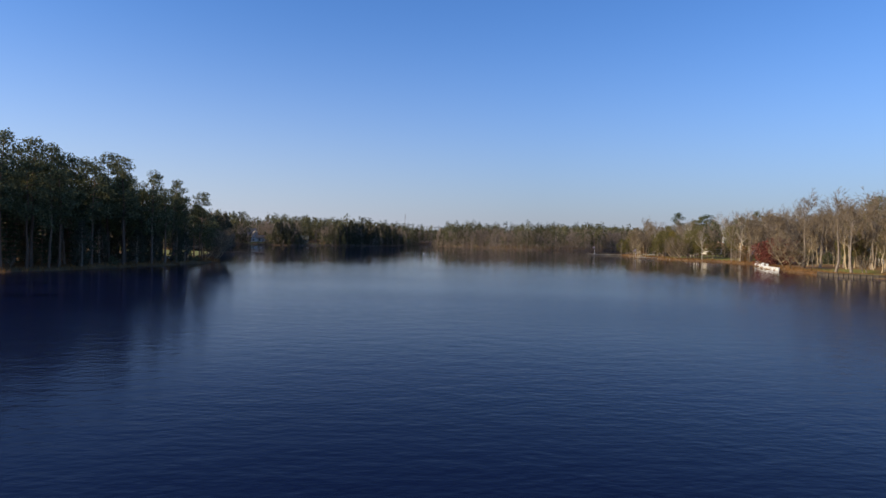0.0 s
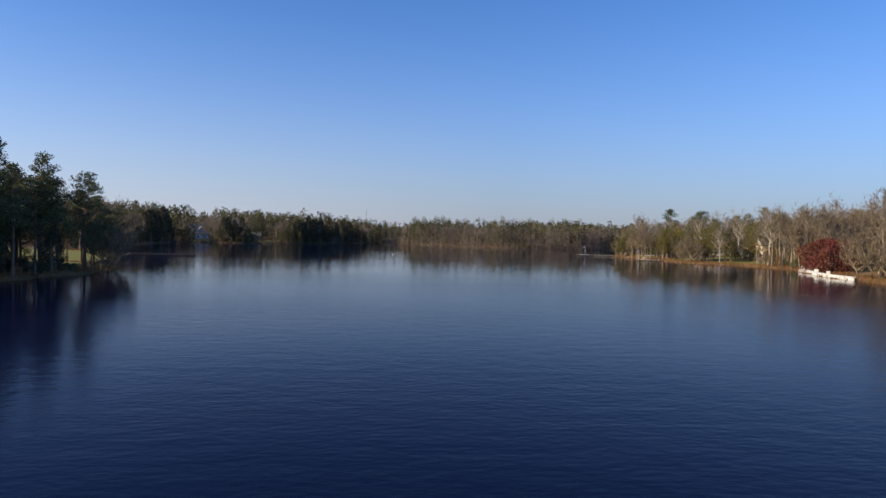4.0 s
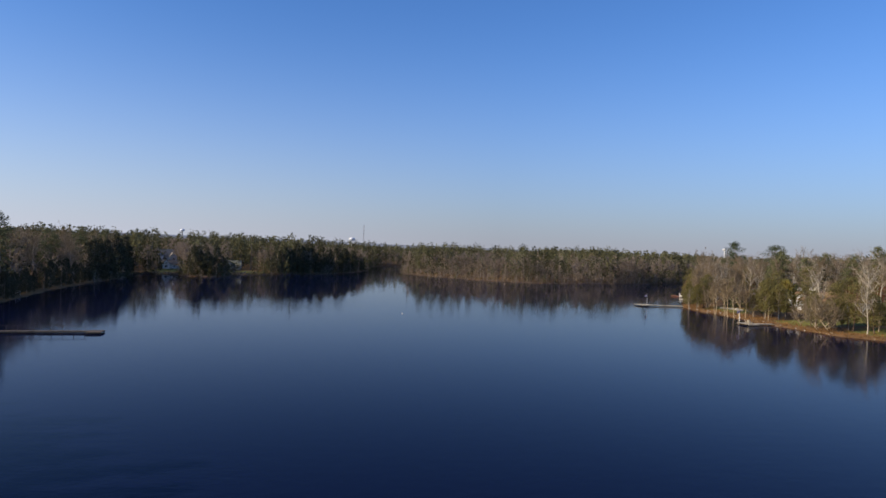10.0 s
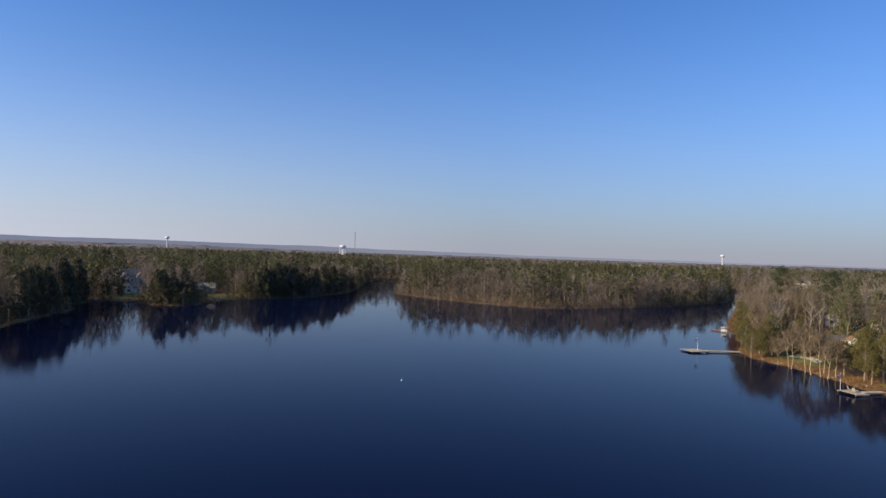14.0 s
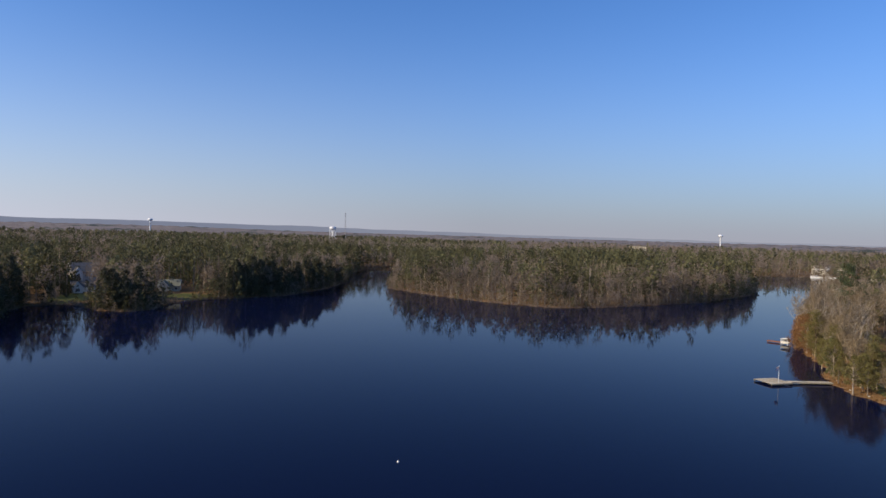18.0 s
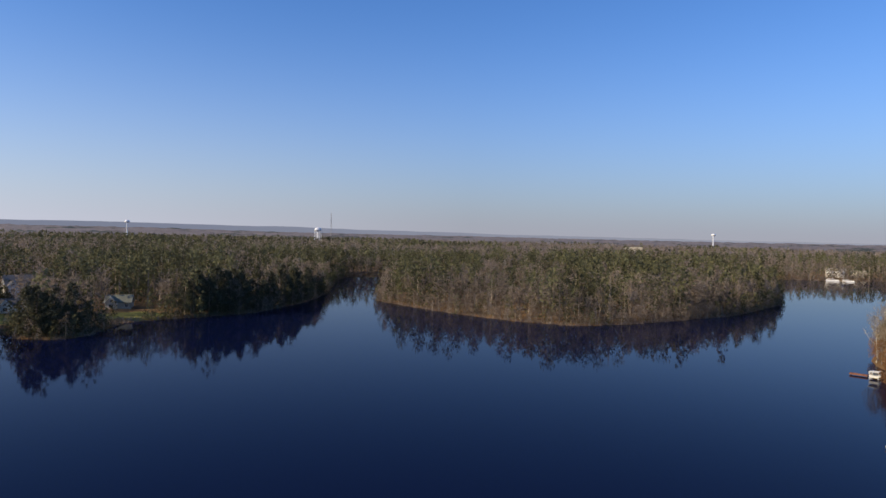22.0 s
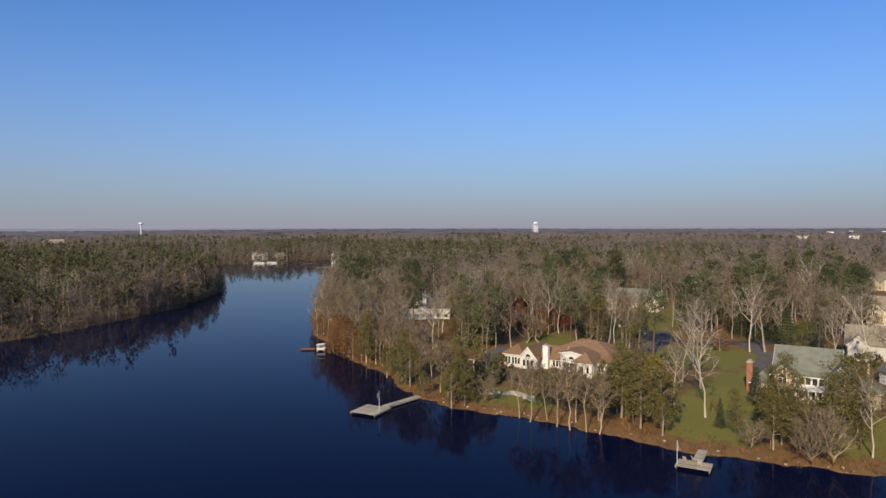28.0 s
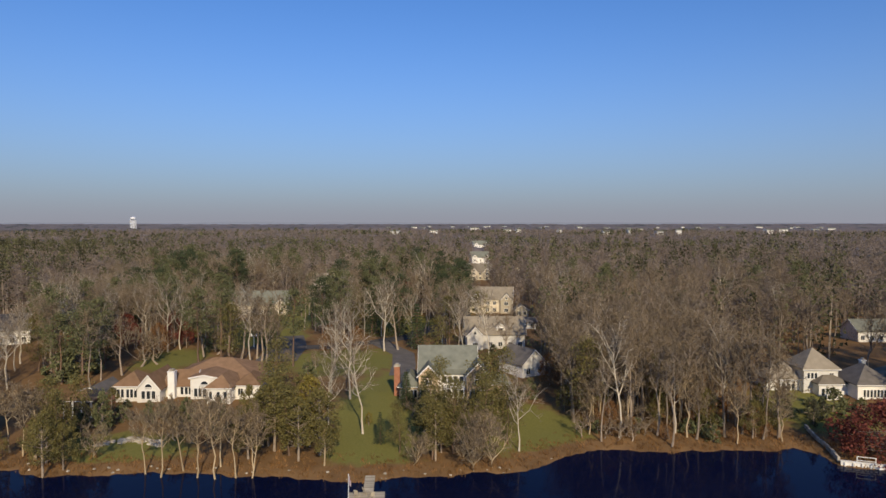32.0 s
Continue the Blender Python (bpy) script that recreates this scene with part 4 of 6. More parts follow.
# ---- far woods, too many to count ----
def strewn(x0, y0, x1, y1, cell, keep, rng):
    gx, gy = np.meshgrid(np.arange(x0, x1, cell), np.arange(y0, y1, cell))
    p = np.stack([gx.ravel(), gy.ravel()], 1) + rng.uniform(-0.45, 0.45, (gx.size, 2)) * cell
    d = inland(p[:, 0], p[:, 1])
    return p[(d > 2.5) & keep(p[:, 0], p[:, 1])]


def low_bare(rng, n, w):
    """Lobes of fine twigs on a forked stem."""
    lobes, parts = 6, []
    for k in range(lobes):
        a, g = k * 2.4 + rng.normal() * 0.3, k / (lobes - 1)
        o = 2.1 * (1 - 0.75 * g ** 1.6) * rng.uniform(0.6, 1.2)
        c = np.array([o * math.cos(a), o * math.sin(a), 6.0 + 5.6 * g + rng.normal() * 0.3])
        d = rng.normal(size=(n // lobes, 3))
        d /= np.linalg.norm(d, axis=1)[:, None]
        P = c + d * np.array([1.7, 1.7, 1.9]) * rng.random((len(d), 1)) ** 0.5
        D = d * 0.8 + np.array([0, 0, 0.35]) + rng.normal(size=d.shape) * 0.5
        parts.append(slivers(P - D * 0.5, D, rng.uniform(0.7, 1.7, len(d)), w, rng))
    stem = slivers([(0, 0, -0.5), (0.3, 0, -0.5), (0, 0, 5), (0, 0, 4)], [(0.02, 0, 1), (0.1, 0.12, 1), (-0.1, 0.1, 1), (0.2, -0.15, 1)], [12, 10, 7, 7], [0.13, 0.10, 0.09, 0.09], rng)
    return stem, joined(parts)


def low_pine(rng, n, size):
    """Rounded needle clumps about a hidden stem."""
    h, k_n, parts = 14.0, 11, []
    for k in range(k_n):
        g = k / (k_n - 1)
        a = k * 2.4 + rng.normal() * 0.3
        o = 2.2 * (1 - 0.92 * g ** 2.0) * rng.uniform(0.6, 1.2)
        r = (1.9 - 0.5 * g) * rng.uniform(0.85, 1.15)
        parts.append(leaves((o * math.cos(a), o * math.sin(a), h * (0.16 + 0.77 * g)), (r, r, r * 0.85), n // k_n, size, rng, 0.55))
    stem = slivers([(0, 0, -0.5), (0, 0, -0.5)], [(0.02, 0, 1), (0, 0.03, 1)], [13, 13], [0.2, 0.2], rng)
    return stem, joined(parts)


def strew(shapes, P, rng, smin, smax, sink=0.2):
    """Copies of arrays at the places P, turned and scaled by chance: stems, crowns and a tint for each tree."""
    Z = height(P[:, 0], P[:, 1])
    which = rng.integers(0, len(shapes), len(P))
    out = []
    for part_no in (0, 1):
        Vs, Ts = [], []
        for i, shape in enumerate(shapes):
            sel = which == i
            V0 = shape[part_no][0]
            k = int(sel.sum())
            a, s = rng.uniform(0, 6.28, k), rng.uniform(smin, smax, k)
            c, sn = np.cos(a), np.sin(a)
            V = np.empty((k, len(V0), 3), np.float32)
            V[..., 0] = (V0[:, 0] * c[:, None] - V0[:, 1] * sn[:, None]) * s[:, None] + P[sel, 0, None]
            V[..., 1] = (V0[:, 0] * sn[:, None] + V0[:, 1] * c[:, None]) * s[:, None] + P[sel, 1, None]
            V[..., 2] = V0[:, 2] * (s * rng.uniform(0.9, 1.12, k))[:, None] + Z[sel, None] - sink
            Vs.append(V.reshape(-1, 3))
            Ts.append(np.repeat(rng.random(k), len(V0)))
        V = np.concatenate(Vs)
        out.append((V, np.arange(len(V)).reshape(-1, 3), np.concatenate(Ts)))
    return out


def far_wood(name, label, x0, y0, x1, y1, cell, pines, keep, seed, smin=1.1, smax=1.5, fine=1.0):
    rng = np.random.default_rng(seed)
    P = strewn(x0, y0, x1, y1, cell, keep, rng)
    clump = np.sin(P[:, 0] * 0.045 + 1.7 * np.sin(P[:, 1] * 0.031)) * np.sin(P[:, 1] * 0.052 + seed) * 0.6
    is_pine = rng.random(len(P)) < pines + clump * min(1, pines * 2.0)
    top = root(name, Matrix(), label, "woods", kind="stuff")
    bare, pine = [low_bare(rng, int(135 * fine), 0.15 / fine ** 0.5) for _ in range(5)], [low_pine(rng, int(165 * fine), 0.74 / fine ** 0.5) for _ in range(4)]
    for shapes, sel, mat_c, nm in ((bare, ~is_pine, M_FARTWIG, "bare_crowns"), (pine, is_pine, M_FARPINE, "pine_crowns")):
        if sel.sum() == 0:
            continue
        grow = 1.1 if nm == "pine_crowns" else 0.9
        stem, crown = strew(shapes, P[sel], rng, smin * grow, smax * grow)
        tagged(part(nm, tri_mesh(nm, *crown[:2], mat_c, crown[2]), None, top), kind="stuff")
        tagged(part("stems", tri_mesh("stems", *stem[:2], M_FARBARK, stem[2]), None, top), kind="stuff")


def clear(x, y):
    ok = np.ones(len(x), bool)
    for a, b, r in HOUSES + ROADS:
        ok &= np.hypot(x - a, y - b) > r
    return ok


far_wood("peninsula_woods", "mixed pine and bare woods on a low peninsula", 30, 515, 440, 830, 6.3, 0.40, lambda x, y: (x < 345 + (y > 800) * 100) & (y - 800 < (x - 30) * 0.3), 1, 0.8, 1.45, 1.25)
far_wood("west_woods", "mixed pine and bare woods along the western shore", -420, 470, 40, 830, 7.2, 0.52, lambda x, y: (x < 30) & clear(x, y), 2, 1.0, 1.55, 1.2)
far_wood("inlet_woods", "pine and bare woods round a narrow inlet", 12, 798, 120, 836, 6.5, 0.6, lambda x, y: (x > 28) | (y > 800), 8, 1.1, 1.5, 1.0)
far_wood("west_bank_woods", "bare and pine woods behind the western shore", -330, 60, -98, 480, 6.6, 0.22, lambda x, y: (x < -115) | (y > 330), 3, 0.9, 1.3, 0.6)
far_wood("east_woods", "bare winter woods with scattered pines behind the houses", 160, 0, 400, 560, 7.0, 0.10, lambda x, y: ((x > 262) | (y < 140) | ((x > 192) & (y < 262)) | (y > 470)) & clear(x, y) & ((x > 305) | (y < 262) | (y > 400)), 4, 1.05, 1.45, 1.3)
far_wood("outer_east_woods", "bare winter woods reaching away to the east", 400, -20, 700, 560, 7.8, 0.10, lambda x, y: clear(x, y), 14, 1.05, 1.45, 0.5)
far_wood("inner_east_woods", "bare woods with pines among the houses", 262, 262, 306, 400, 12, 0.3, lambda x, y: clear(x, y), 5, 1.0, 1.4, 0.8)
far_wood("north_east_woods", "bare woods with pines round the far arm of the lake", 170, 470, 760, 1000, 7.5, 0.3, lambda x, y: ((y > 560) | (x < 330)) & clear(x, y), 6, 1.05, 1.4, 0.5)


def brush():
    """Low trees and scrub leaning over the far waterlines."""
    rng = np.random.default_rng(12)
    gx, gy = np.meshgrid(np.arange(-140, 600, 2.2), np.arange(420, 835, 2.2))
    P = np.stack([gx.ravel(), gy.ravel()], 1) + rng.uniform(-1.3, 1.3, (gx.size, 2))
    d = inland(P[:, 0], P[:, 1])
    ok = (d > -1.2) & (d < 6.0) & ((P[:, 1] > 500) | (P[:, 0] < 0)) & clear(P[:, 0], P[:, 1])
    P, d = P[ok], d[ok]
    east_side = (P[:, 0] > 190) & (P[:, 0] < 420)
    green = rng.random(len(P)) < np.where(P[:, 0] < 30, 0.75, np.where(east_side, 0.4, 0.10)) + 0.25 * np.sin(P[:, 0] * 0.09) * np.sin(P[:, 1] * 0.07)
    top = root("shore_scrub", Matrix(), "low trees and tangled scrub along the far waterline", "scrub", kind="stuff")
    domes = [low_bare(rng, 105, 0.13) for _ in range(5)]
    stem, crown = strew(domes, P[~green], rng, 0.28, 0.75, 1.5)
    tagged(part("twigs", tri_mesh("twigs", *crown[:2], M_FARTWIG, crown[2]), None, top), kind="stuff")
    tagged(part("stems", tri_mesh("stems", *stem[:2], M_FARBARK, stem[2]), None, top), kind="stuff")
    gx, gy = np.meshgrid(np.arange(-140, 600, 1.15), np.arange(420, 835, 1.15))
    q = np.stack([gx.ravel(), gy.ravel()], 1) + rng.uniform(-0.6, 0.6, (gx.size, 2))
    d = inland(q[:, 0], q[:, 1])
    q = q[(d > -0.4) & (d < np.where(q[:, 0] < 30, 6.0, 2.6)) & ((q[:, 1] > 500) | (q[:, 0] < 0)) & (rng.random(len(q)) < 0.75 + 0.3 * np.sin(q[:, 0] * 0.31) * np.sin(q[:, 1] * 0.27))]
    tufts = []
    for _ in range(6):
        n = 11
        a = np.stack([rng.normal(size=n) * 0.6, rng.normal(size=n) * 0.6, np.full(n, -0.1)], 1)
        b = np.stack([rng.normal(size=n) * 0.8, rng.normal(size=n) * 0.8, np.full(n, 0.9)], 1)
        blades = slivers(a, b, rng.uniform(0.4, 1.6, n), 0.13, rng)
        tufts.append((blades, blades))
    _, low = strew(tufts, q, rng, 0.5, 1.3, 0.0)
    tagged(part("undergrowth", tri_mesh("undergrowth", *low[:2], M_FARTWIG, low[2]), None, top), kind="stuff")
    keep = green & (rng.random(len(P)) < 0.75)
    _, crown = strew([low_pine(rng, 110, 0.8) for _ in range(4)], P[keep], rng, 0.35, 0.9, 2.2)
    tagged(part("evergreen_crowns", tri_mesh("evergreen_crowns", *crown[:2], M_FARPINE, crown[2]), None, top), kind="stuff")


brush()


def outer_woods():
    """Trees towards the skyline, thinning in detail with distance, in the quarter that the lake opens on."""
    rng = np.random.default_rng(21)
    for name, r0, r1, cell, k, size in (("northern_far_woods", 560, 1000, 9.5, 30, 1.5), ("skyline_woods", 1000, 1750, 13.5, 22, 2.4)):
        gx, gy = np.meshgrid(np.arange(-r1, r1, cell), np.arange(-r1, r1, cell))
        q = np.stack([gx.ravel(), gy.ravel()], 1) + rng.uniform(-0.48, 0.48, (gx.size, 2)) * cell + np.array([60, 300])
        rad = np.hypot(q[:, 0] - 60, q[:, 1] - 300)
        head = np.degrees(np.arctan2(q[:, 0] - 60, q[:, 1] - 300))
        box_in = (q[:, 0] > -415) & (q[:, 0] < 695) & (q[:, 1] > -15) & (q[:, 1] < 825)
        q = q[(rad > r0 * 0.7) & (rad < r1) & (head > -42) & (head < 135) & ~box_in & ~((q[:, 0] > 165) & (q[:, 0] < 765) & (q[:, 1] < 1005) & (q[:, 1] > 465)) & (np.hypot(q[:, 0] - 570, q[:, 1] - 1390) > 26) & clear(q[:, 0], q[:, 1])]
        if r0 > 600:
            q = q[np.hypot(q[:, 0] - 60, q[:, 1] - 300) > 1000]
        green = np.sin(q[:, 0] * 0.011 + 1.3 * np.sin(q[:, 1] * 0.008)) * np.sin(q[:, 1] * 0.013 + 2) + rng.normal(size=len(q)) * 0.4
        west = (q[:, 0] < 250) & (q[:, 1] > 500)
        pine = green > np.where(west, 0.05, 0.75)
        top = root(name, Matrix(), "mixed winter woods towards the skyline", "woods", kind="stuff")
        bare_s = [low_bare(rng, k, size * 0.24) for _ in range(4)]
        pine_s = [low_pine(rng, k, size) for _ in range(4)]
        for shapes, sel, m, nm in ((bare_s, ~pine, M_FARTWIG, "bare_crowns"), (pine_s, pine, M_FARPINE, "pine_crowns")):
            stem, crown = strew(shapes, q[sel], rng, 0.95, 1.4)
            tagged(part(nm, tri_mesh(nm, *crown[:2], m, crown[2]), None, top), kind="stuff")


outer_woods()


def canopy():
    """The roof of the woods towards the horizon, one rough sheet on rings that widen outwards."""
    rng = np.random.default_rng(9)
    na, cx, cy = 900, 120, 380
    r, rs = 330.0, []
    while r < 4900:
        rs.append(r)
        r *= 1.027
    A, Q = np.meshgrid(np.linspace(0, 2 * math.pi, na, endpoint=False), np.array(rs))
    Q = Q * (1 + rng.normal(size=Q.shape) * 0.004)
    A = A + rng.normal(size=A.shape) * 0.0012
    X, Y = cx + Q * np.sin(A), cy + Q * np.cos(A)
    inside = ((X > -410) & (X < 690) & (Y > -10) & (Y < 985)) | ((X > -200) & (X < 220) & (Y < 60) & (Y > -330))
    hill = 10 * np.exp(-(((X + 900) / 900) ** 2 + ((Y - 3200) / 1200) ** 2)) + 5 * np.sin(X * 0.0013) * np.sin(Y * 0.0011 + 1)
    Z = 11.5 + rng.normal(size=Q.shape) * 1.9 + 2.0 * np.sin(X * 0.021) * np.sin(Y * 0.017) + hill
    head = np.degrees(np.arctan2(X - 60, Y - 300))
    near = (np.hypot(X - 60, Y - 300) < 1740) & (head > -42) & (head < 135)
    Z = np.where(inside, 1.0, np.where(near, 8.0 + (Z - 11.5) * 0.6, Z + 3.0))
    V = np.stack([X, Y, Z], -1).reshape(-1, 3)
    i = np.arange(len(rs) - 1)[:, None] * na + np.arange(na)
    j = np.arange(len(rs) - 1)[:, None] * na + (np.arange(na) + 1) % na
    F = np.stack([i, j, j + na, i + na], -1).reshape(-1, 4)
    hide = inside.reshape(-1)
    F = F[~(hide[F].all(1))]
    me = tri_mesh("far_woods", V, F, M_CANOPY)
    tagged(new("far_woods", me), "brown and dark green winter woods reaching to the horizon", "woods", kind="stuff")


canopy()


def bank_grass():
    """Dead grass, leaves and low stems along the near banks."""
    rng = np.random.default_rng(31)
    clumps = []
    for x0, y0, x1, y1, cell, depth in ((100, 130, 175, 425, 0.85, 9.0), (-100, 100, -44, 285, 1.0, 6.0)):
        gx, gy = np.meshgrid(np.arange(x0, x1, cell), np.arange(y0, y1, cell))
        q = np.stack([gx.ravel(), gy.ravel()], 1) + rng.uniform(-0.5, 0.5, (gx.size, 2)) * cell
        d = inland(q[:, 0], q[:, 1])
        q, d = q[(d > 0.1) & (d < depth)], d[(d > 0.1) & (d < depth)]
        lawn_edge = (q[:, 0] < 0) & (q[:, 1] > 198) & (q[:, 1] < 266)
        q, d = q[~lawn_edge], d[~lawn_edge]
        clumps.append(q[rng.random(len(q)) < np.clip(1.1 - d / depth, 0.12, 1)])
    q = np.concatenate(clumps)
    shapes = []
    for _ in range(5):
        n = 9
        P = np.stack([rng.normal(size=n) * 0.28, rng.normal(size=n) * 0.28, np.full(n, -0.05)], 1)
        D = np.stack([rng.normal(size=n) * 0.5, rng.normal(size=n) * 0.5, np.full(n, 1.0)], 1)
        blades = slivers(P, D, rng.uniform(0.25, 0.75, n), 0.05, rng)
        shapes.append((blades, blades))
    _, crown = strew(shapes, q, rng, 0.6, 1.5, 0.0)
    tagged(new("bank_grass", tri_mesh("bank_grass", *crown[:2], M_STRAW, crown[2])), "dead brown grass and leaf litter along the banks", "grass", kind="stuff")


bank_grass()


# ---- houses ----
def prism(outline, a, b, axis="y"):
    """The outline in (u, z), drawn out from a to b along the other axis."""
    bm = bmesh.new()
    put = (lambda u, z, t: (u, t, z)) if axis == "y" else (lambda u, z, t: (t, u, z))
    ends = [[bm.verts.new(put(u, z, t)) for u, z in outline] for t in (a, b)]
    n = len(outline)
    bm.faces.new(ends[0])
    bm.faces.new(ends[1][::-1])
    for i in range(n):
        bm.faces.new((ends[0][i], ends[1][i], ends[1][(i + 1) % n], ends[0][(i + 1) % n]))
    return bm


def wing(home, x0, x1, y0, y1, h, rh, kind, wall, roof, over=0.45, z0=-0.6, thick=0.2, roof_label=""):
    """A block of a house with its roof. kind: gx or gy (a gable roof with its ridge along x or y), hip or flat."""
    if kind in ("gx", "gy"):
        a, b, c, d = (y0, y1, x0, x1) if kind == "gx" else (x0, x1, y0, y1)
        m, ax = (a + b) / 2, "x" if kind == "gx" else "y"
        w = part("wall", prism([(a, z0), (b, z0), (b, h), (m, h + rh), (a, h)], c, d, ax), wall, home)
        k = rh / ((b - a) / 2)
        lo = h - over * k
        r = part("roof", prism([(a - over, lo + 0.02), (m, h + rh + 0.02), (b + over, lo + 0.02), (b + over, lo + thick), (m, h + rh + thick * 1.25), (a - over, lo + thick)], c - over, d + over, ax), roof, home, roof_label)
        for e in (c - over - 0.02, d + over + 0.02):
            part("bargeboard", prism([(a - over, lo - 0.1), (m, h + rh - 0.1), (b + over, lo - 0.1), (b + over, lo + thick * 0.8), (m, h + rh + thick), (a - over, lo + thick * 0.8)], e - 0.04, e + 0.04, ax), M_TRIM, r)
    elif kind == "hip":
        w = part("wall", boxed(x0, y0, z0, x1, y1, h), wall, home)
        bm = bmesh.new()
        A, B, C, D = x0 - over, x1 + over, y0 - over, y1 + over
        s = min(B - A, D - C) / 2
        tops = [((A + s), (C + D) / 2), ((B - s), (C + D) / 2)] if B - A >= D - C else [((A + B) / 2, C + s), ((A + B) / 2, D - s)]
        lo = [bm.verts.new((x, y, h)) for x, y in ((A, C), (B, C), (B, D), (A, D))]
        up = [bm.verts.new((x, y, h + 0.18)) for x, y in ((A, C), (B, C), (B, D), (A, D))]
        tp = [bm.verts.new((x, y, h + rh)) for x, y in tops]
        bm.faces.new(lo[::-1])
        for i in range(4):
            bm.faces.new((lo[i], lo[(i + 1) % 4], up[(i + 1) % 4], up[i]))
        if B - A >= D - C:
            for f in ((up[0], up[1], tp[1], tp[0]), (up[1], up[2], tp[1]), (up[2], up[3], tp[0], tp[1]), (up[3], up[0], tp[0])):
                bm.faces.new(f)
        else:
            for f in ((up[0], up[1], tp[0]), (up[1], up[2], tp[1], tp[0]), (up[2], up[3], tp[1]), (up[3], up[0], tp[0], tp[1])):
                bm.faces.new(f)
        bmesh.ops.remove_doubles(bm, verts=bm.verts, dist=0.001)
        r = part("roof", bm, roof, home, roof_label)
        part("gutter", boxed(A - 0.05, C - 0.06, h - 0.02, B + 0.05, C - 0.005, h + 0.12), M_TRIM, r)
    else:
        w = part("wall", boxed(x0, y0, z0, x1, y1, h), wall, home)
        r = part("roof", boxed(x0 - over, y0 - over, h, x1 + over, y1 + over, h + thick, bev=0.03), roof, home, roof_label)
    return w


def window(home, u, z, w, h, at=0.0, face="f", arch=False, bars=2):
    """A framed window; u along the wall, z its sill, at the wall's plane. face: f front, r right-hand side, l left-hand side."""
    bm = bmesh.new()
    t = 0.09

    def q(b, u0, z0, u1, z1, d0, d1):
        if face == "f":
            box(b, u0, at - d1, z0, u1, at - d0, z1)
        elif face == "r":
            box(b, at + d0, u0, z0, at + d1, u1, z1)
        else:
            box(b, at - d1, u0, z0, at - d0, u1, z1)

    q(bm, u - w / 2 - t, z - t, u - w / 2, z + h + t, 0.002, 0.09)
    q(bm, u + w / 2, z - t, u + w / 2 + t, z + h + t, 0.002, 0.09)
    q(bm, u - w / 2, z + h, u + w / 2, z + h + t, 0.002, 0.09)
    q(bm, u - w / 2, z - t, u + w / 2, z, 0.002, 0.13)
    for i in range(1, bars):
        x = u - w / 2 + w * i / bars
        q(bm, x - 0.035, z, x + 0.035, z + h, 0.012, 0.075)
    f = part("window", bm, M_TRIM, home, "white-framed window")
    g = bmesh.new()
    q(g, u - w / 2, z, u + w / 2, z + h, 0.006, 0.03)
    part("pane", g, M_GLASS, f)
    if arch and face == "f":
        for rad, mat_a, nm, d0, d1 in ((w / 2 + t, M_TRIM, "arch_frame", 0.004, 0.06), (w / 2 - 0.03, M_GLASS, "arch_pane", 0.03, 0.075)):
            pts = [(u + rad * math.cos(a), z + h + 0.22 + rad * math.sin(a) * 0.95) for a in np.linspace(0, math.pi, 11)]
            part(nm, prism(pts, at - d1, at - d0), mat_a, f)
    return f


def chimney(home, x0, x1, y0, y1, top, material, label):
    c = part("chimney", boxed(x0, y0, -0.5, x1, y1, top, bev=0.03), material, home, label)
    part("cap", boxed(x0 - 0.1, y0 - 0.1, top, x1 + 0.1, y1 + 0.1, top + 0.18, bev=0.03), M_TRIM if material is M_WHITE else M_STONE, c)
    part("flue", boxed(x0 + 0.25, y0 + 0.25, top + 0.18, x1 - 0.25, y1 - 0.25, top + 0.6, bev=0.03), M_STONE, c)


def facing_west(x, y):
    """A house's pose: its front looks west over the lake, local x runs south."""
    return pose(x, y, hz(x, y), 0, 0, -90)


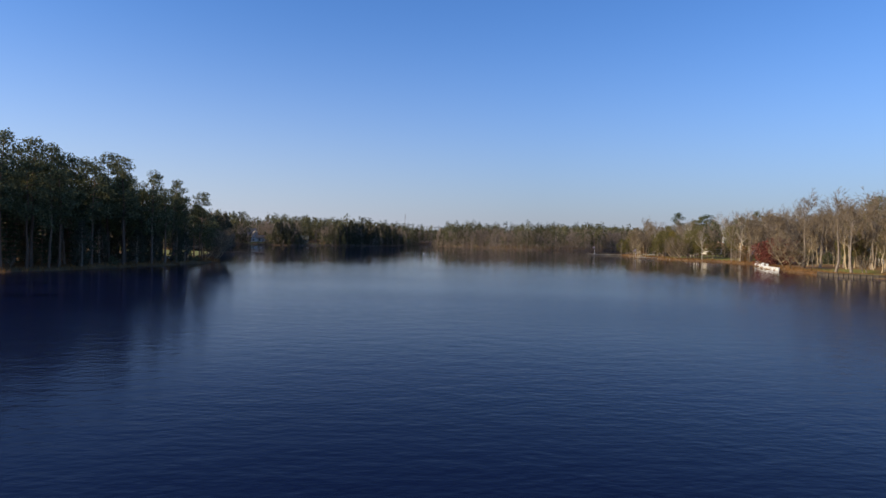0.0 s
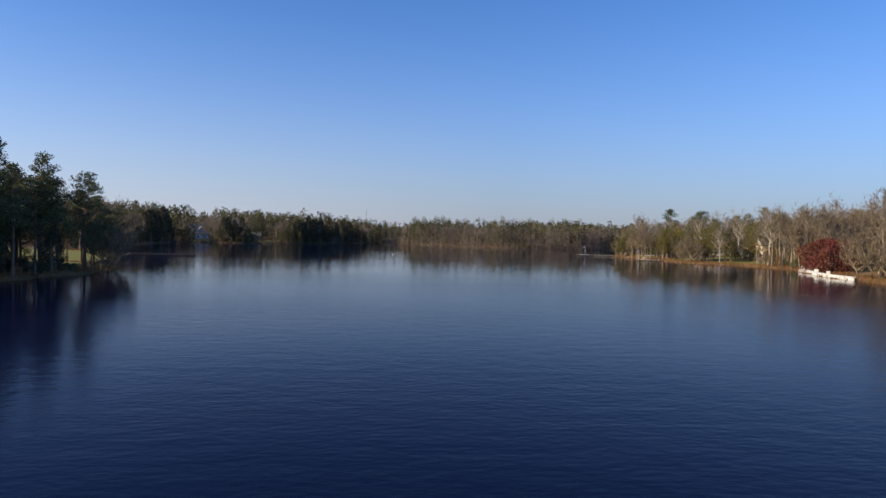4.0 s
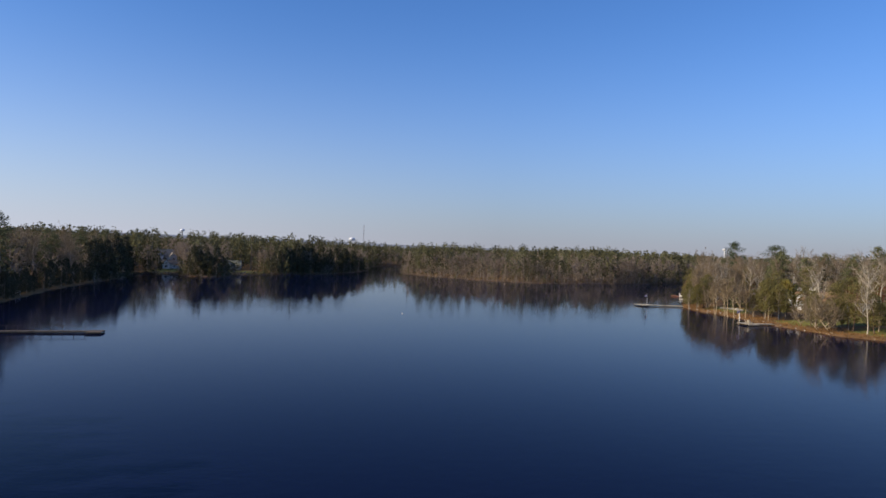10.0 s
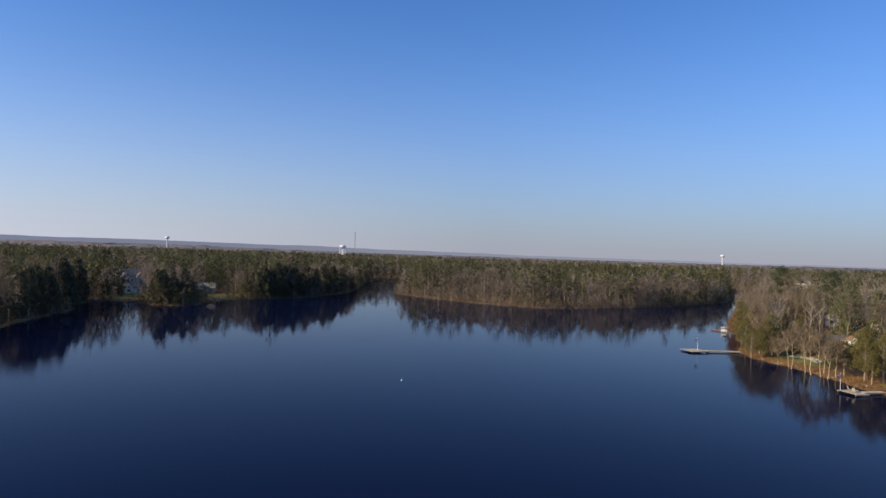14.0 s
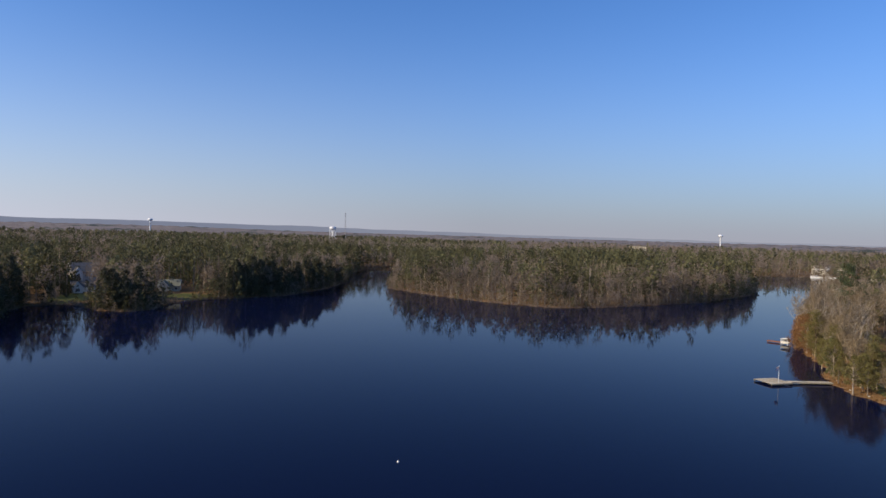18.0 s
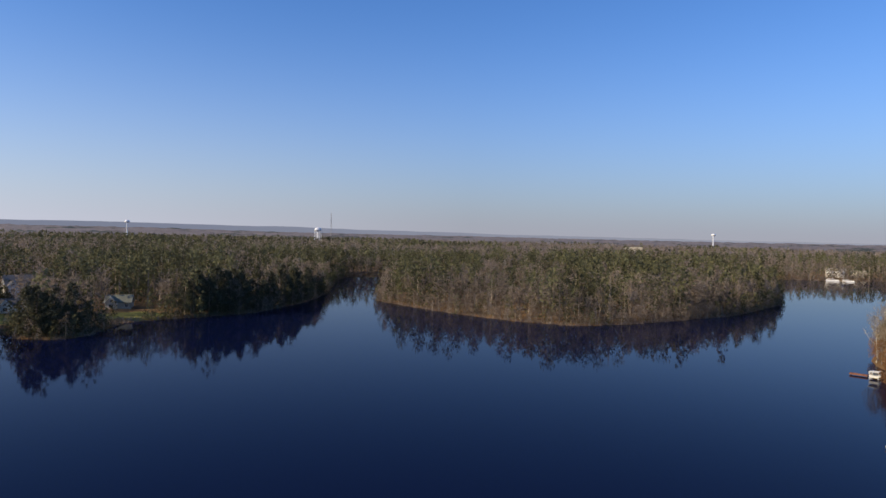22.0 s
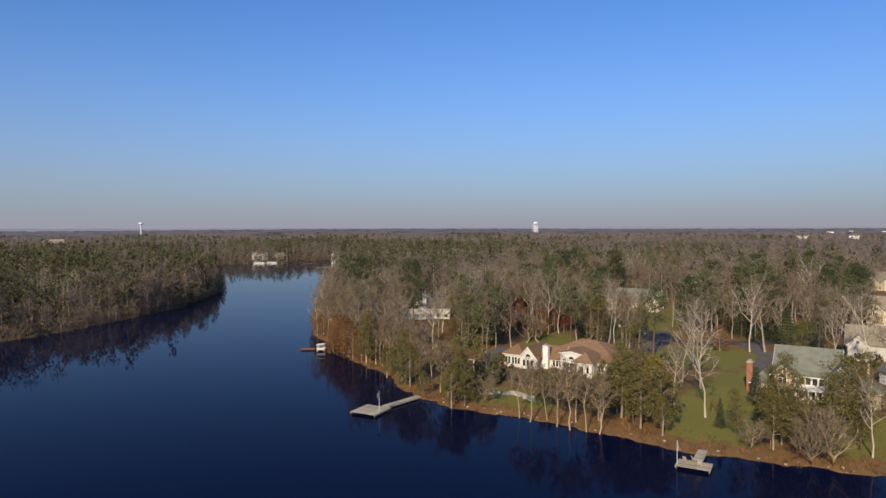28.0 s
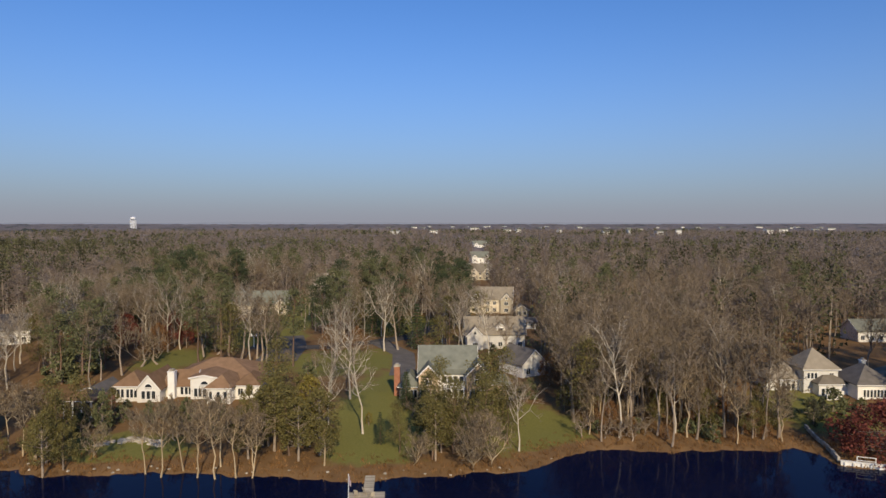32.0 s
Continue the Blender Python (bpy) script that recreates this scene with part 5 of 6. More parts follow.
def bungalow():
    h = root("white_bungalow", facing_west(157, 341), "white one-storey lake house with brown shingle roofs and arched windows", "house")
    W, B = M_WHITE, M_BROWNROOF
    wing(h, -4, 15, 5, 20, 3.0, 3.4, "hip", W, B)
    wing(h, -13, -7.6, 0.5, 7.5, 2.8, 2.6, "hip", W, B)
    wing(h, -8.0, -3.3, -0.6, 9, 2.6, 2.7, "gy", W, B, 0.35)
    wing(h, -3.3, 2.4, 2.6, 8, 2.7, 2.4, "gx", W, B)
    wing(h, 2.3, 8.0, 1.2, 9, 4.4, 0.5, "gy", W, B, 0.3)
    wing(h, 6.6, 11.4, -1.5, 8, 2.9, 2.3, "hip", W, B)
    wing(h, 11.5, 16.5, 1.5, 9, 2.7, 2.2, "hip", W, B)
    chimney(h, -2.4, -1.0, 1.1, 2.5, 5.6, M_WHITE, "white chimney with a stone cap")
    for u in (-6.7, -5.65, -4.6):
        window(h, u, 0.5, 0.75, 1.6, -0.6, bars=1)
    window(h, -5.65, 2.55, 1.5, 0.12, -0.6, arch=True, bars=1)
    for u in (-12.3, -11.5, -10.4, -9.6, -8.8):
        window(h, u, 0.5, 0.6, 1.7, 0.5, bars=1)
    for u in (0.0, 0.9, 1.7):
        window(h, u, 0.6, 0.6, 1.5, 2.6, bars=1)
    for u in (3.4, 4.3, 5.2, 6.1):
        window(h, u, 0.5, 0.7, 1.7, 1.2, bars=1)
    window(h, 5.2, 2.7, 1.5, 0.12, 1.2, arch=True, bars=1)
    for u in (7.4, 9.0, 10.4):
        window(h, u, 0.7, 0.6, 1.5, -1.5, bars=1)
    window(h, 0.5, 0.7, 1.2, 1.4, 11.4, "r")
    window(h, 4.5, 0.7, 1.2, 1.4, 16.5, "r")
    for u in (12.6, 14.6):
        window(h, u, 0.8, 1.0, 1.3, 1.5)
    # the open porch at its northern end
    wing(h, -16.9, -12.9, -9.5, -5.0, 2.6, 1.7, "hip", M_DARKWOOD, M_BROWNROOF, 0.9)
    for x in (-17.6, -15.9, -14.2, -12.4):
        part("post", boxed(x - 0.14, -10.3, -0.6, x + 0.14, -10.02, 2.6, bev=0.02), M_TRIM, h)
    wing(h, -17.2, -13, -5.0, 3.5, 2.3, 1.6, "gy", M_BRICK, M_DARKROOF, 0.4)
    return h


def brick_house():
    h = root("brick_house", facing_west(157, 286.6), "two-storey tan brick house with a grey-green roof and white windows", "house")
    T, G = M_TANWALL, M_GREYROOF
    wing(h, -4.4, 7.4, 3, 13, 5.7, 4.4, "gx", T, G, 0.5)
    wing(h, -4.6, -0.6, 0, 6, 5.5, 2.0, "gy", T, G, 0.4)
    wing(h, 5.3, 10, -0.4, 8, 5.6, 2.4, "gy", T, G, 0.4)
    wing(h, -8.7, -4.6, 1.5, 10, 2.7, 2.6, "hip", T, G, 0.4)
    wing(h, -0.6, 5.3, 2.4, 3.4, 5.3, 0.6, "gx", M_WHITE, G, 0.2)
    wing(h, 10, 14.5, 3, 10, 2.8, 2.0, "hip", T, G, 0.4)
    chimney(h, -9.9, -8.7, 3.2, 4.8, 6.6, M_BRICK, "tall red brick chimney")
    for x in (-2.6, 7.65):
        at = 0.0 if x < 0 else -0.4
        window(h, x, 3.6, 1.35, 1.1, at, arch=True)
        for u in (x - 1.15, x, x + 1.15):
            window(h, u, 0.5, 0.85, 1.9, at, bars=1)
    for u in (0.7, 1.9, 3.1, 4.3):
        window(h, u, 3.4, 0.85, 1.35, 2.4, bars=1)
        window(h, u, 0.4, 0.85, 2.0, 2.4, bars=1)
    for u in (-7.9, -7.0, -6.1, -5.3):
        window(h, u, 0.5, 0.6, 1.6, 1.5, bars=1)
    # a white portico between the gables
    part("portico_roof", boxed(0.6, -1.2, 2.75, 5.0, 2.36, 3.05, bev=0.06), M_TRIM, h)
    for x in (0.9, 2.2, 3.5, 4.7):
        v, f = tube([(x, -0.9, -0.5), (x, -0.9, 2.75)], [0.16, 0.14], 8)
        part("column", tri_mesh("column", v, f, M_TRIM), None, h)
    for y in (1.5, 4.5):
        window(h, y, 3.4, 0.9, 1.3, 10, "r")
    window(h, 8, 6.4, 0.9, 1.3, -4.4, "l")
    return h


def cottage(x, y, turn, w, d, h1, rh, wall, roof, label, name="house", gables=1, kind="gx", dormer=False, stack=None, rows=1, lift=0.0):
    """A house with its main block, front gables and windows; turn: degrees from facing west."""
    h = root(name, pose(x, y, hz(x, y) + lift, 0, 0, -90 + turn), label, "house")
    wing(h, -w / 2, w / 2, 0, d, h1, rh, kind, wall, roof, z0=-0.6 - lift)
    for g in range(gables):
        gx = -w / 2 + 2.4 + g * (w - 4.8) / max(1, gables - 1) if gables > 1 else -w / 2 + 2.6
        wing(h, gx - 2.3, gx + 2.3, -1.6, d * 0.6, h1 - 0.2, 2.4, "gy", wall, roof, 0.35, z0=-0.6 - lift)
        for r in range(rows):
            window(h, gx, 0.7 + 2.7 * r, 1.5, 1.3, -1.6, bars=3)
        window(h, gx, h1 + 0.1, 0.7, 0.9, -1.6)
    n = max(2, int(w / 2.6))
    for i in range(n):
        u = -w / 2 + (i + 0.5) * w / n
        if not any(abs(u - (-w / 2 + 2.4 + g * (w - 4.8) / max(1, gables - 1) if gables > 1 else -w / 2 + 2.6)) < 3.1 for g in range(gables)):
            for r in range(rows):
                window(h, u, 0.7 + 2.7 * r, 1.1, 1.3, 0)
    for v in (d * 0.3, d * 0.7):
        for r in range(rows):
            window(h, v, 0.7 + 2.7 * r, 1.0, 1.3, w / 2, "r")
    if dormer:
        wing(h, 0.2, 2.8, 0.8, d * 0.5, h1 + 1.9, 1.0, "gy", wall, roof, 0.3, z0=h1 - 0.3)
        window(h, 1.5, h1 + 0.6, 1.2, 1.0, 0.8)
    if stack:
        chimney(h, stack, stack + 0.9, d * 0.4, d * 0.4 + 0.9, h1 + rh + 0.9, M_BRICK if wall is not M_WHITE else M_WHITE, "chimney stack")
    return h


def white_villa():
    h = root("white_villa", facing_west(157.5, 218.6), "white lake villa with weathered hip roofs and a pyramid-topped tower", "house")
    W, G = M_WHITE, M_TANROOF
    wing(h, 3.6, 11.4, 8, 15, 3.0, 4.0, "hip", W, G, 0.5)
    wing(h, 10.6, 18, 6, 13.5, 5.6, 4.2, "hip", W, G, 0.5)
    wing(h, 12.5, 19, 3.5, 8, 3.0, 1.6, "hip", W, G, 0.4)
    wing(h, 18.6, 26, 0, 9, 3.7, 3.6, "hip", W, M_DARKROOF, 0.5)
    wing(h, 26, 34, 4, 12, 3.0, 3.2, "hip", W, G, 0.5)
    part("terrace_wall", boxed(12.6, 0.6, -0.6, 15.9, 1.0, 2.1, bev=0.04), M_WHITE, h)
    for u in (6.2, 7.2, 8.4, 9.4):
        window(h, u, 0.6, 0.7, 1.5, 8, bars=1)
    for u in (11.6, 12.4, 13.2):
        window(h, u, 3.7, 0.55, 1.2, 6, bars=1)
    window(h, 16.6, 3.9, 0.8, 1.0, 6)
    for i in range(8):
        window(h, 20.0 + i * 0.72, 1.2, 0.46, 1.5, 0, bars=1, arch=False)
    for u in (13.4, 14.4, 15.8):
        window(h, u, 0.6, 0.7, 1.5, 3.5, bars=1)
    window(h, 3.0, 1.0, 1.0, 1.4, 26, "r")
    chimney(h, 23.4, 24.4, 6.6, 7.6, 7.4, M_WHITE, "white chimney")
    return h


bungalow()
brick_house()
cottage(211, 270.9, 0, 17, 10, 4.3, 4.2, M_WHITE, M_TANROOF, "white cottage with a steep tan roof and a dormer", "white_cottage", 1, "gx", True, None, 1)
cottage(177.5, 264.5, 32, 7, 9, 3.2, 3.0, M_WHITE, M_DARKROOF, "white garage with a dark gable roof", "garage", 0, "gy")
white_villa()
cottage(281, 358.5, 4, 23, 10, 4.2, 4.6, M_CREAM, M_GREYROOF, "cream house with two gables and a green-grey roof", "cream_house", 2, "gx", rows=1)
cottage(286, 266.5, -6, 17, 11, 5.6, 4.2, M_CREAM, M_TANROOF, "tan two-storey house with a hipped shingle roof", "tan_house", 2, "gx", rows=2)
cottage(276, 255.4, 0, 5, 5, 2.6, 1.8, M_CREAM, M_TANROOF, "small tan garage beside the house", "garage", 0, "gy")
cottage(434, 266, 0, 21, 11, 5.2, 4.5, M_CREAM, M_TANROOF, "wide tan house with three gables among bare trees", "tan_house", 3, rows=2)
cottage(574, 253.5, 8, 15, 11, 6.5, 4.5, M_WHITE, M_GREYROOF, "white house with gables among the woods", "white_house", 2, rows=2)
cottage(247, 256.5, 0, 5, 4, 2.3, 1.2, M_WHITE, M_DARKROOF, "small white garden shed under bare trees", "garden_shed", 0)
cottage(740, 243, 10, 16, 11, 6.0, 4.0, M_WHITE, M_GREYROOF, "far white house beside the street", "white_house", 2, rows=2, lift=5.0)
cottage(372, 331, 0, 8, 9, 7.5, 4.0, M_WHITE, M_DARKROOF, "tall white house half hidden by trees", "white_house", 1, rows=2)
cottage(372, 351, 0, 7, 9, 5.5, 3.2, M_WHITE, M_TANROOF, "white house half hidden by trees", "white_house", 1, rows=2)
mansion = cottage(216, 416.5, 30, 15, 10, 4.4, 4.0, M_WHITE, M_DARKROOF, "white house with a dark roof and a tall chimney", "white_house", 1, rows=1)
chimney(mansion, -2.9, -1.5, -0.9, 0.5, 10.6, M_WHITE, "tall white chimney")
wing(mansion, -13, -7.5, 0.5, 7, 3.6, 2.6, "gy", M_WHITE, M_DARKROOF, 0.35)
window(mansion, -10.2, 0.8, 2.4, 1.5, 0.5, bars=3)
window(mansion, -10.2, 3.5, 0.8, 0.9, 0.5)
cottage(221, 153, 0, 14, 9, 3.4, 2.8, M_WHITE, M_GREYROOF, "long low white house among trees", "white_house", 0)
cottage(150, 150, 10, 14, 9, 5.0, 3.2, M_WHITE, M_DARKROOF, "white house behind the shore trees", "white_house", 1, rows=2)
cottage(455, 230, -10, 14, 10, 5.5, 3.5, M_CREAM, M_TANROOF, "tan house among bare trees", "tan_house", 1, rows=2)
cottage(-128, 595, 125, 14, 10, 6.2, 4.4, M_WHITE, M_DARKROOF, "white two-storey house on the wooded western shore", "white_house", 2, rows=2)
cottage(-112, 548, 110, 12, 8, 2.8, 2.2, M_WHITE, M_DARKROOF, "low white house by the western shore", "white_house", 1)
cottage(-78, 561, 95, 10, 7, 2.8, 2.6, M_CREAM, M_GREYROOF, "low cream house with a grey roof by the shore", "cream_house", 1)
cottage(508, 838, 50, 16, 9, 6.2, 2.6, M_WHITE, M_TANROOF, "white two-storey house at the head of the lake", "white_house", 2, rows=2)
cottage(535, 838, 50, 12, 9, 3.4, 3.0, M_CREAM, M_TANROOF, "cream house at the head of the lake", "cream_house", 1, rows=1)
cottage(592, 802, 20, 12, 9, 3.4, 3.0, M_WHITE, M_GREYROOF, "white house at the head of the lake", "white_house", 1, rows=1)
cottage(482, 702, 40, 12, 9, 4.0, 3.0, M_WHITE, M_GREYROOF, "white house beside the lake arm", "white_house", 1)
far_rng = random.Random(3)
for i in range(46):
    ang = radians(86 + i * 0.78 + far_rng.uniform(-0.9, 0.9))
    dist = far_rng.uniform(1350, 2500)
    x, y = 21 + dist * math.sin(ang), 287 + dist * math.cos(ang)
    w = far_rng.uniform(6, 20)
    ob = root("distant_building", pose(x, y, 13.0, 0, 0, -90 + far_rng.uniform(-30, 30)), "distant white building above the woods", "building", "distant buildings")
    hh = far_rng.uniform(4.0, 7.0)
    wing(ob, -w / 2, w / 2, 0, 12, hh, 2.2, "gx", M_WHITE, M_GREYROOF, z0=-12.5)
ob = root("brick_block", pose(570, 1397, 6, 0, 0, 160), "long pale institutional building above far woods", "building")
wing(ob, -15, 15, -6, 6, 13, 1.0, "flat", M_CREAM, M_GREYROOF, z0=-6)
for i in range(9):
    window(ob, -13 + i * 3.2, 9.3, 2.0, 1.8, -6)


# ---- roads ----
def road(name, pts, w, label, skin=None):
    """An asphalt strip laid 5 cm over the ground."""
    V, F = [], []
    n = 0
    P = [Vector((*p, 0)) for p in pts]
    fine = []
    for a, b in zip(P, P[1:]):
        k = max(1, int((b - a).length / 2))
        fine += [a.lerp(b, i / k) for i in range(k)]
    fine.append(P[-1])
    cols = 5
    for i, p in enumerate(fine):
        d = (fine[min(i + 1, len(fine) - 1)] - fine[max(i - 1, 0)]).normalized()
        s = Vector((-d.y, d.x, 0))
        for c in range(cols):
            q = p + s * w * (c / (cols - 1) - 0.5)
            V.append((q.x, q.y, hz(q.x, q.y) + 0.09))
    for i in range(len(fine) - 1):
        for c in range(cols - 1):
            a = i * cols + c
            F.append((a, a + 1, a + cols + 1, a + cols))
    tagged(new(name, tri_mesh(name, V, F, skin or M_ASPHALT)), label, "road", kind="structure")


road("road", [(214, 342), (213, 330), (215, 318), (222, 306), (232, 296), (250, 288), (262, 280), (300, 276), (420, 285)], 7.0, "grey asphalt lane between the houses")
road("driveway", [(178, 296), (190, 296), (204, 297), (222, 306)], 6.0, "dark asphalt driveway behind the brick house")
road("garden_path", [(166, 366.5), (170, 363.5), (172.5, 360), (172.5, 355)], 1.6, "pale gravel garden path behind a lake house", M_STONE)
road("turning_circle", [(194, 330), (213, 331), (232, 336)], 11.0, "worn asphalt turning place before the houses")


# ---- docks and the water's edge ----
def deck(name, label, m, lx, ly, material, group="", board=0.3, z=0.55):
    """A low dock of boards on piles, its corner at m, lx by ly."""
    d = root(name, m, label, "dock", group)
    n = int(lx / board)
    step = lx / n
    me = None
    for i in range(n):
        if me is None:
            ob = part("board", boxed(0.012, 0, z - 0.05, step - 0.012, ly, z), material, d)
            me = ob.data
        else:
            ob = part("board", me, None, d)
        ob.location.x = i * step
    part("beam", boxed(0, 0.02, z - 0.3, lx, 0.14, z - 0.055), material, d)
    part("beam", boxed(0, ly - 0.14, z - 0.3, lx, ly - 0.02, z - 0.055), material, d)
    k = max(2, int(lx / 3) + 1)
    for i in range(k):
        for y in (0.2, ly - 0.2):
            v, f = tube([(0.2 + i * (lx - 0.4) / (k - 1), y, -1.6), (0.2 + i * (lx - 0.4) / (k - 1), y, z - 0.055)], [0.11, 0.11], 7)
            part("pile", tri_mesh("pile", v, f, M_DARKWOOD), None, d)
    return d


def flagpole(x, y, z, h, label, flag=True):
    p = root("flagpole", pose(x, y, z, 0, 0, 200), label, "flagpole")
    v, f = tube([(0, 0, 0), (0, 0, h)], [0.06, 0.04], 8)
    part("pole", tri_mesh("pole", v, f, M_STEEL), None, p)
    bm = bmesh.new()
    bmesh.ops.create_uvsphere(bm, u_segments=8, v_segments=6, radius=0.08)
    bmesh.ops.translate(bm, verts=bm.verts, vec=(0, 0, h + 0.05))
    part("finial", bm, M_STEEL, p)
    if flag:
        bm = bmesh.new()
        cols = []
        for i in range(9):
            u = i / 8
            y0 = 0.1 * math.sin(u * 7)
            cols.append([bm.verts.new((0.05 + u * 1.25, y0 + e, h - 0.1 - dz - 0.25 * u)) for dz in (0, 0.8) for e in (0, 0.02)])
        for a, b in zip(cols, cols[1:]):
            for i, j in ((0, 2), (3, 1), (1, 0), (2, 3)):
                bm.faces.new((a[i], a[j], b[j], b[i]))
        part("flag", bm, M_CLOTH, p, "faded red and white flag")


def deck_chair(x, y, z, turn):
    c = root("deck_chair", pose(x, y, z, 0, 0, turn), "pale slatted wooden chair on the dock", "chair", "chairs on the dock")
    part("seat", boxed(-0.3, -0.3, 0.36, 0.3, 0.3, 0.42), M_DECK, c)
    bm = boxed(-0.3, -0.03, 0, 0.3, 0.03, 0.75)
    bmesh.ops.transform(bm, verts=bm.verts, matrix=pose(0, 0.3, 0.38, -20, 0, 0))
    part("backrest", bm, M_DECK, c)
    for x0, y0 in ((-0.28, -0.28), (0.28, -0.28), (-0.28, 0.28), (0.28, 0.28)):
        part("leg", boxed(x0 - 0.035, y0 - 0.035, 0, x0 + 0.035, y0 + 0.035, 0.36), M_DECK, c)


deck("swimming_dock", "square weathered plank dock on the lake", pose(107.6, 356.9, 0, 0, 0, 6), 6.2, 6.0, M_DECK)
deck("dock_walkway", "narrow plank walkway from the bank to the dock", pose(113.85, 358.6, 0, 0, 0, -7), 10.8, 1.7, M_DECK)
flagpole(109.9, 357.6, 0.55, 4.2, "white pole with a hanging flag on a dock")
deck("small_dock", "small plank dock with chairs below a lawn", pose(111.3, 294.4, 0, 0, 0, 4), 3.6, 5.2, M_DECK)
deck("dock_walkway", "short plank walkway from the bank to the dock", pose(114.95, 296.3, 0, 0, 0, 3), 6.0, 1.5, M_DECK)
flagpole(111.6, 299.4, 0.55, 3.7, "white flagpole at the corner of a small dock")
for x, y, a in ((113.2, 298.4, 70), (112.6, 296.3, 110), (113.9, 297.2, 40)):
    deck_chair(x, y, 0.55, a)
west = deck("fishing_dock", "long dark wooden dock with a handrail off a lawn", pose(-70.5, 256.6, 0, 0, 0, 7), 17, 1.5, M_DARKWOOD, z=0.42)
for i in range(9):
    part("rail_post", boxed(0.1 + i * 2.0, 1.4, 0.42, 0.2 + i * 2.0, 1.5, 1.35), M_DARKWOOD, west)
part("handrail", boxed(0, 1.39, 1.35, 16.6, 1.51, 1.41), M_DARKWOOD, west)
deck("fishing_platform", "dark wooden platform at the end of a long dock", pose(-53.5, 257.2, 0, 0, 0, 7), 2.8, 3.6, M_DARKWOOD, z=0.42)
deck("boat_dock", "red-brown plank dock beside a boathouse", pose(155.9, 419.0, 0, 0, 0, 125), 4.4, 1.7, M_REDDECK)
b = root("boathouse", pose(155.0, 415.9, 0.5, 0, 0, -60), "small white boathouse with open sides on piles", "boathouse")
part("floor", boxed(-2, -2, -0.1, 2, 2, 0.1), M_DECK, b)
b.scale = (0.56, 0.56, 0.6)
for x in (-1.9, 1.9):
    for y in (-1.9, 0, 1.9):
        part("post", boxed(x - 0.1, y - 0.1, -1.8, x + 0.1, y + 0.1, 2.3), M_TRIM, b)
part("wall", boxed(-1.95, -1.95, 0.1, 1.95, -1.83, 1.1), M_WHITE, b)
part("wall", boxed(-1.95, -1.8, 0.1, -1.83, 1.95, 1.1), M_WHITE, b)
part("wall", boxed(-1.8, 1.83, 0.1, 1.95, 1.95, 2.3), M_WHITE, b)
part("roof", prism([(-2.4, 2.3), (2.4, 2.7), (2.4, 2.88), (-2.4, 2.48)], -2.4, 2.4), M_WHITE, b)
for x, y, a, lx in ((468, 700, 170, 16), (500, 755, 190, 16), (484, 806, 250, 14), (391, 622, 112, 14)):
    deck("far_dock", "plank dock at the head of the lake", pose(x, y, 0, 0, 0, a), lx, 2.2, M_DECK, "far docks", 0.8)


def boat(x, y, turn, label, L=7.0):
    o = root("pontoon_boat", pose(x, y, 0, 0, 0, turn), label, "boat", "moored boats")
    for s in (-0.9, 0.9):
        v, f = tube([(-L / 2, s, 0.1), (-L / 2 + 0.3, s, 0.12), (L / 2 - 0.8, s, 0.12), (L / 2, s, 0.3)], [0.25, 0.35, 0.35, 0.08], 8)
        part("pontoon", tri_mesh("pontoon", v, f, M_STEEL), None, o)
    part("deck", boxed(-L / 2, -1.25, 0.45, L / 2 - 0.4, 1.25, 0.58), M_DECK, o)
    part("railing", boxed(-L / 2, -1.22, 0.58, L / 2 - 0.5, -1.15, 1.35), M_TRIM, o)
    part("railing", boxed(-L / 2, 1.15, 0.58, L / 2 - 0.5, 1.22, 1.35), M_TRIM, o)
    part("canopy", boxed(-L / 2 + 0.3, -1.2, 2.3, 0.6, 1.2, 2.42, bev=0.04), M_TRIM, o)
    for x0 in (-L / 2 + 0.4, 0.5):
        for s in (-1.15, 1.15):
            part("pole", boxed(x0 - 0.03, s - 0.03, 0.58, x0 + 0.03, s + 0.03, 2.3), M_STEEL, o)


boat(479, 807, -40, "white pontoon boat with a canopy by the far shore", 11)
boat(487, 797, -40, "white pontoon boat at the far shore", 10)


buoy = root("buoy", pose(13.3, 311.8, 0), "small white mooring buoy floating on the lake", "buoy")
bm = bmesh.new()
bmesh.ops.create_uvsphere(bm, u_segments=12, v_segments=8, radius=0.2)
part("float", bm, M_TRIM, buoy)
v, f = tube([(0, 0, 0.15), (0, 0, 0.3), (0, 0, 0.34)], [0.05, 0.05, 0.02], 6)
part("mooring_eye", tri_mesh("mooring_eye", v, f, M_STEEL), None, buoy)


def picket_fence(ax, ay, bx, by, label):
    L, ang = math.hypot(bx - ax, by - ay), math.degrees(math.atan2(by - ay, bx - ax))
    z = max(hz(ax, ay), hz(bx, by))
    fence = root("picket_fence", pose(ax, ay, z - 0.15, 0, 0, ang), label, "fence")
    for z0 in (0.35, 0.95):
        part("rail", boxed(0, -0.03, z0, L, 0.03, z0 + 0.09), M_TRIM, fence)
    k, me = int(L / 0.55), None
    for i in range(k + 1):
        ob = part("picket", me or boxed(-0.06, 0.032, -0.6, 0.06, 0.06, 1.25), M_TRIM, fence)
        me = ob.data
        ob.location.x = i * L / k


picket_fence(-111.0, 339.8, -105.0, 343.2, "white picket fence on the western bank")


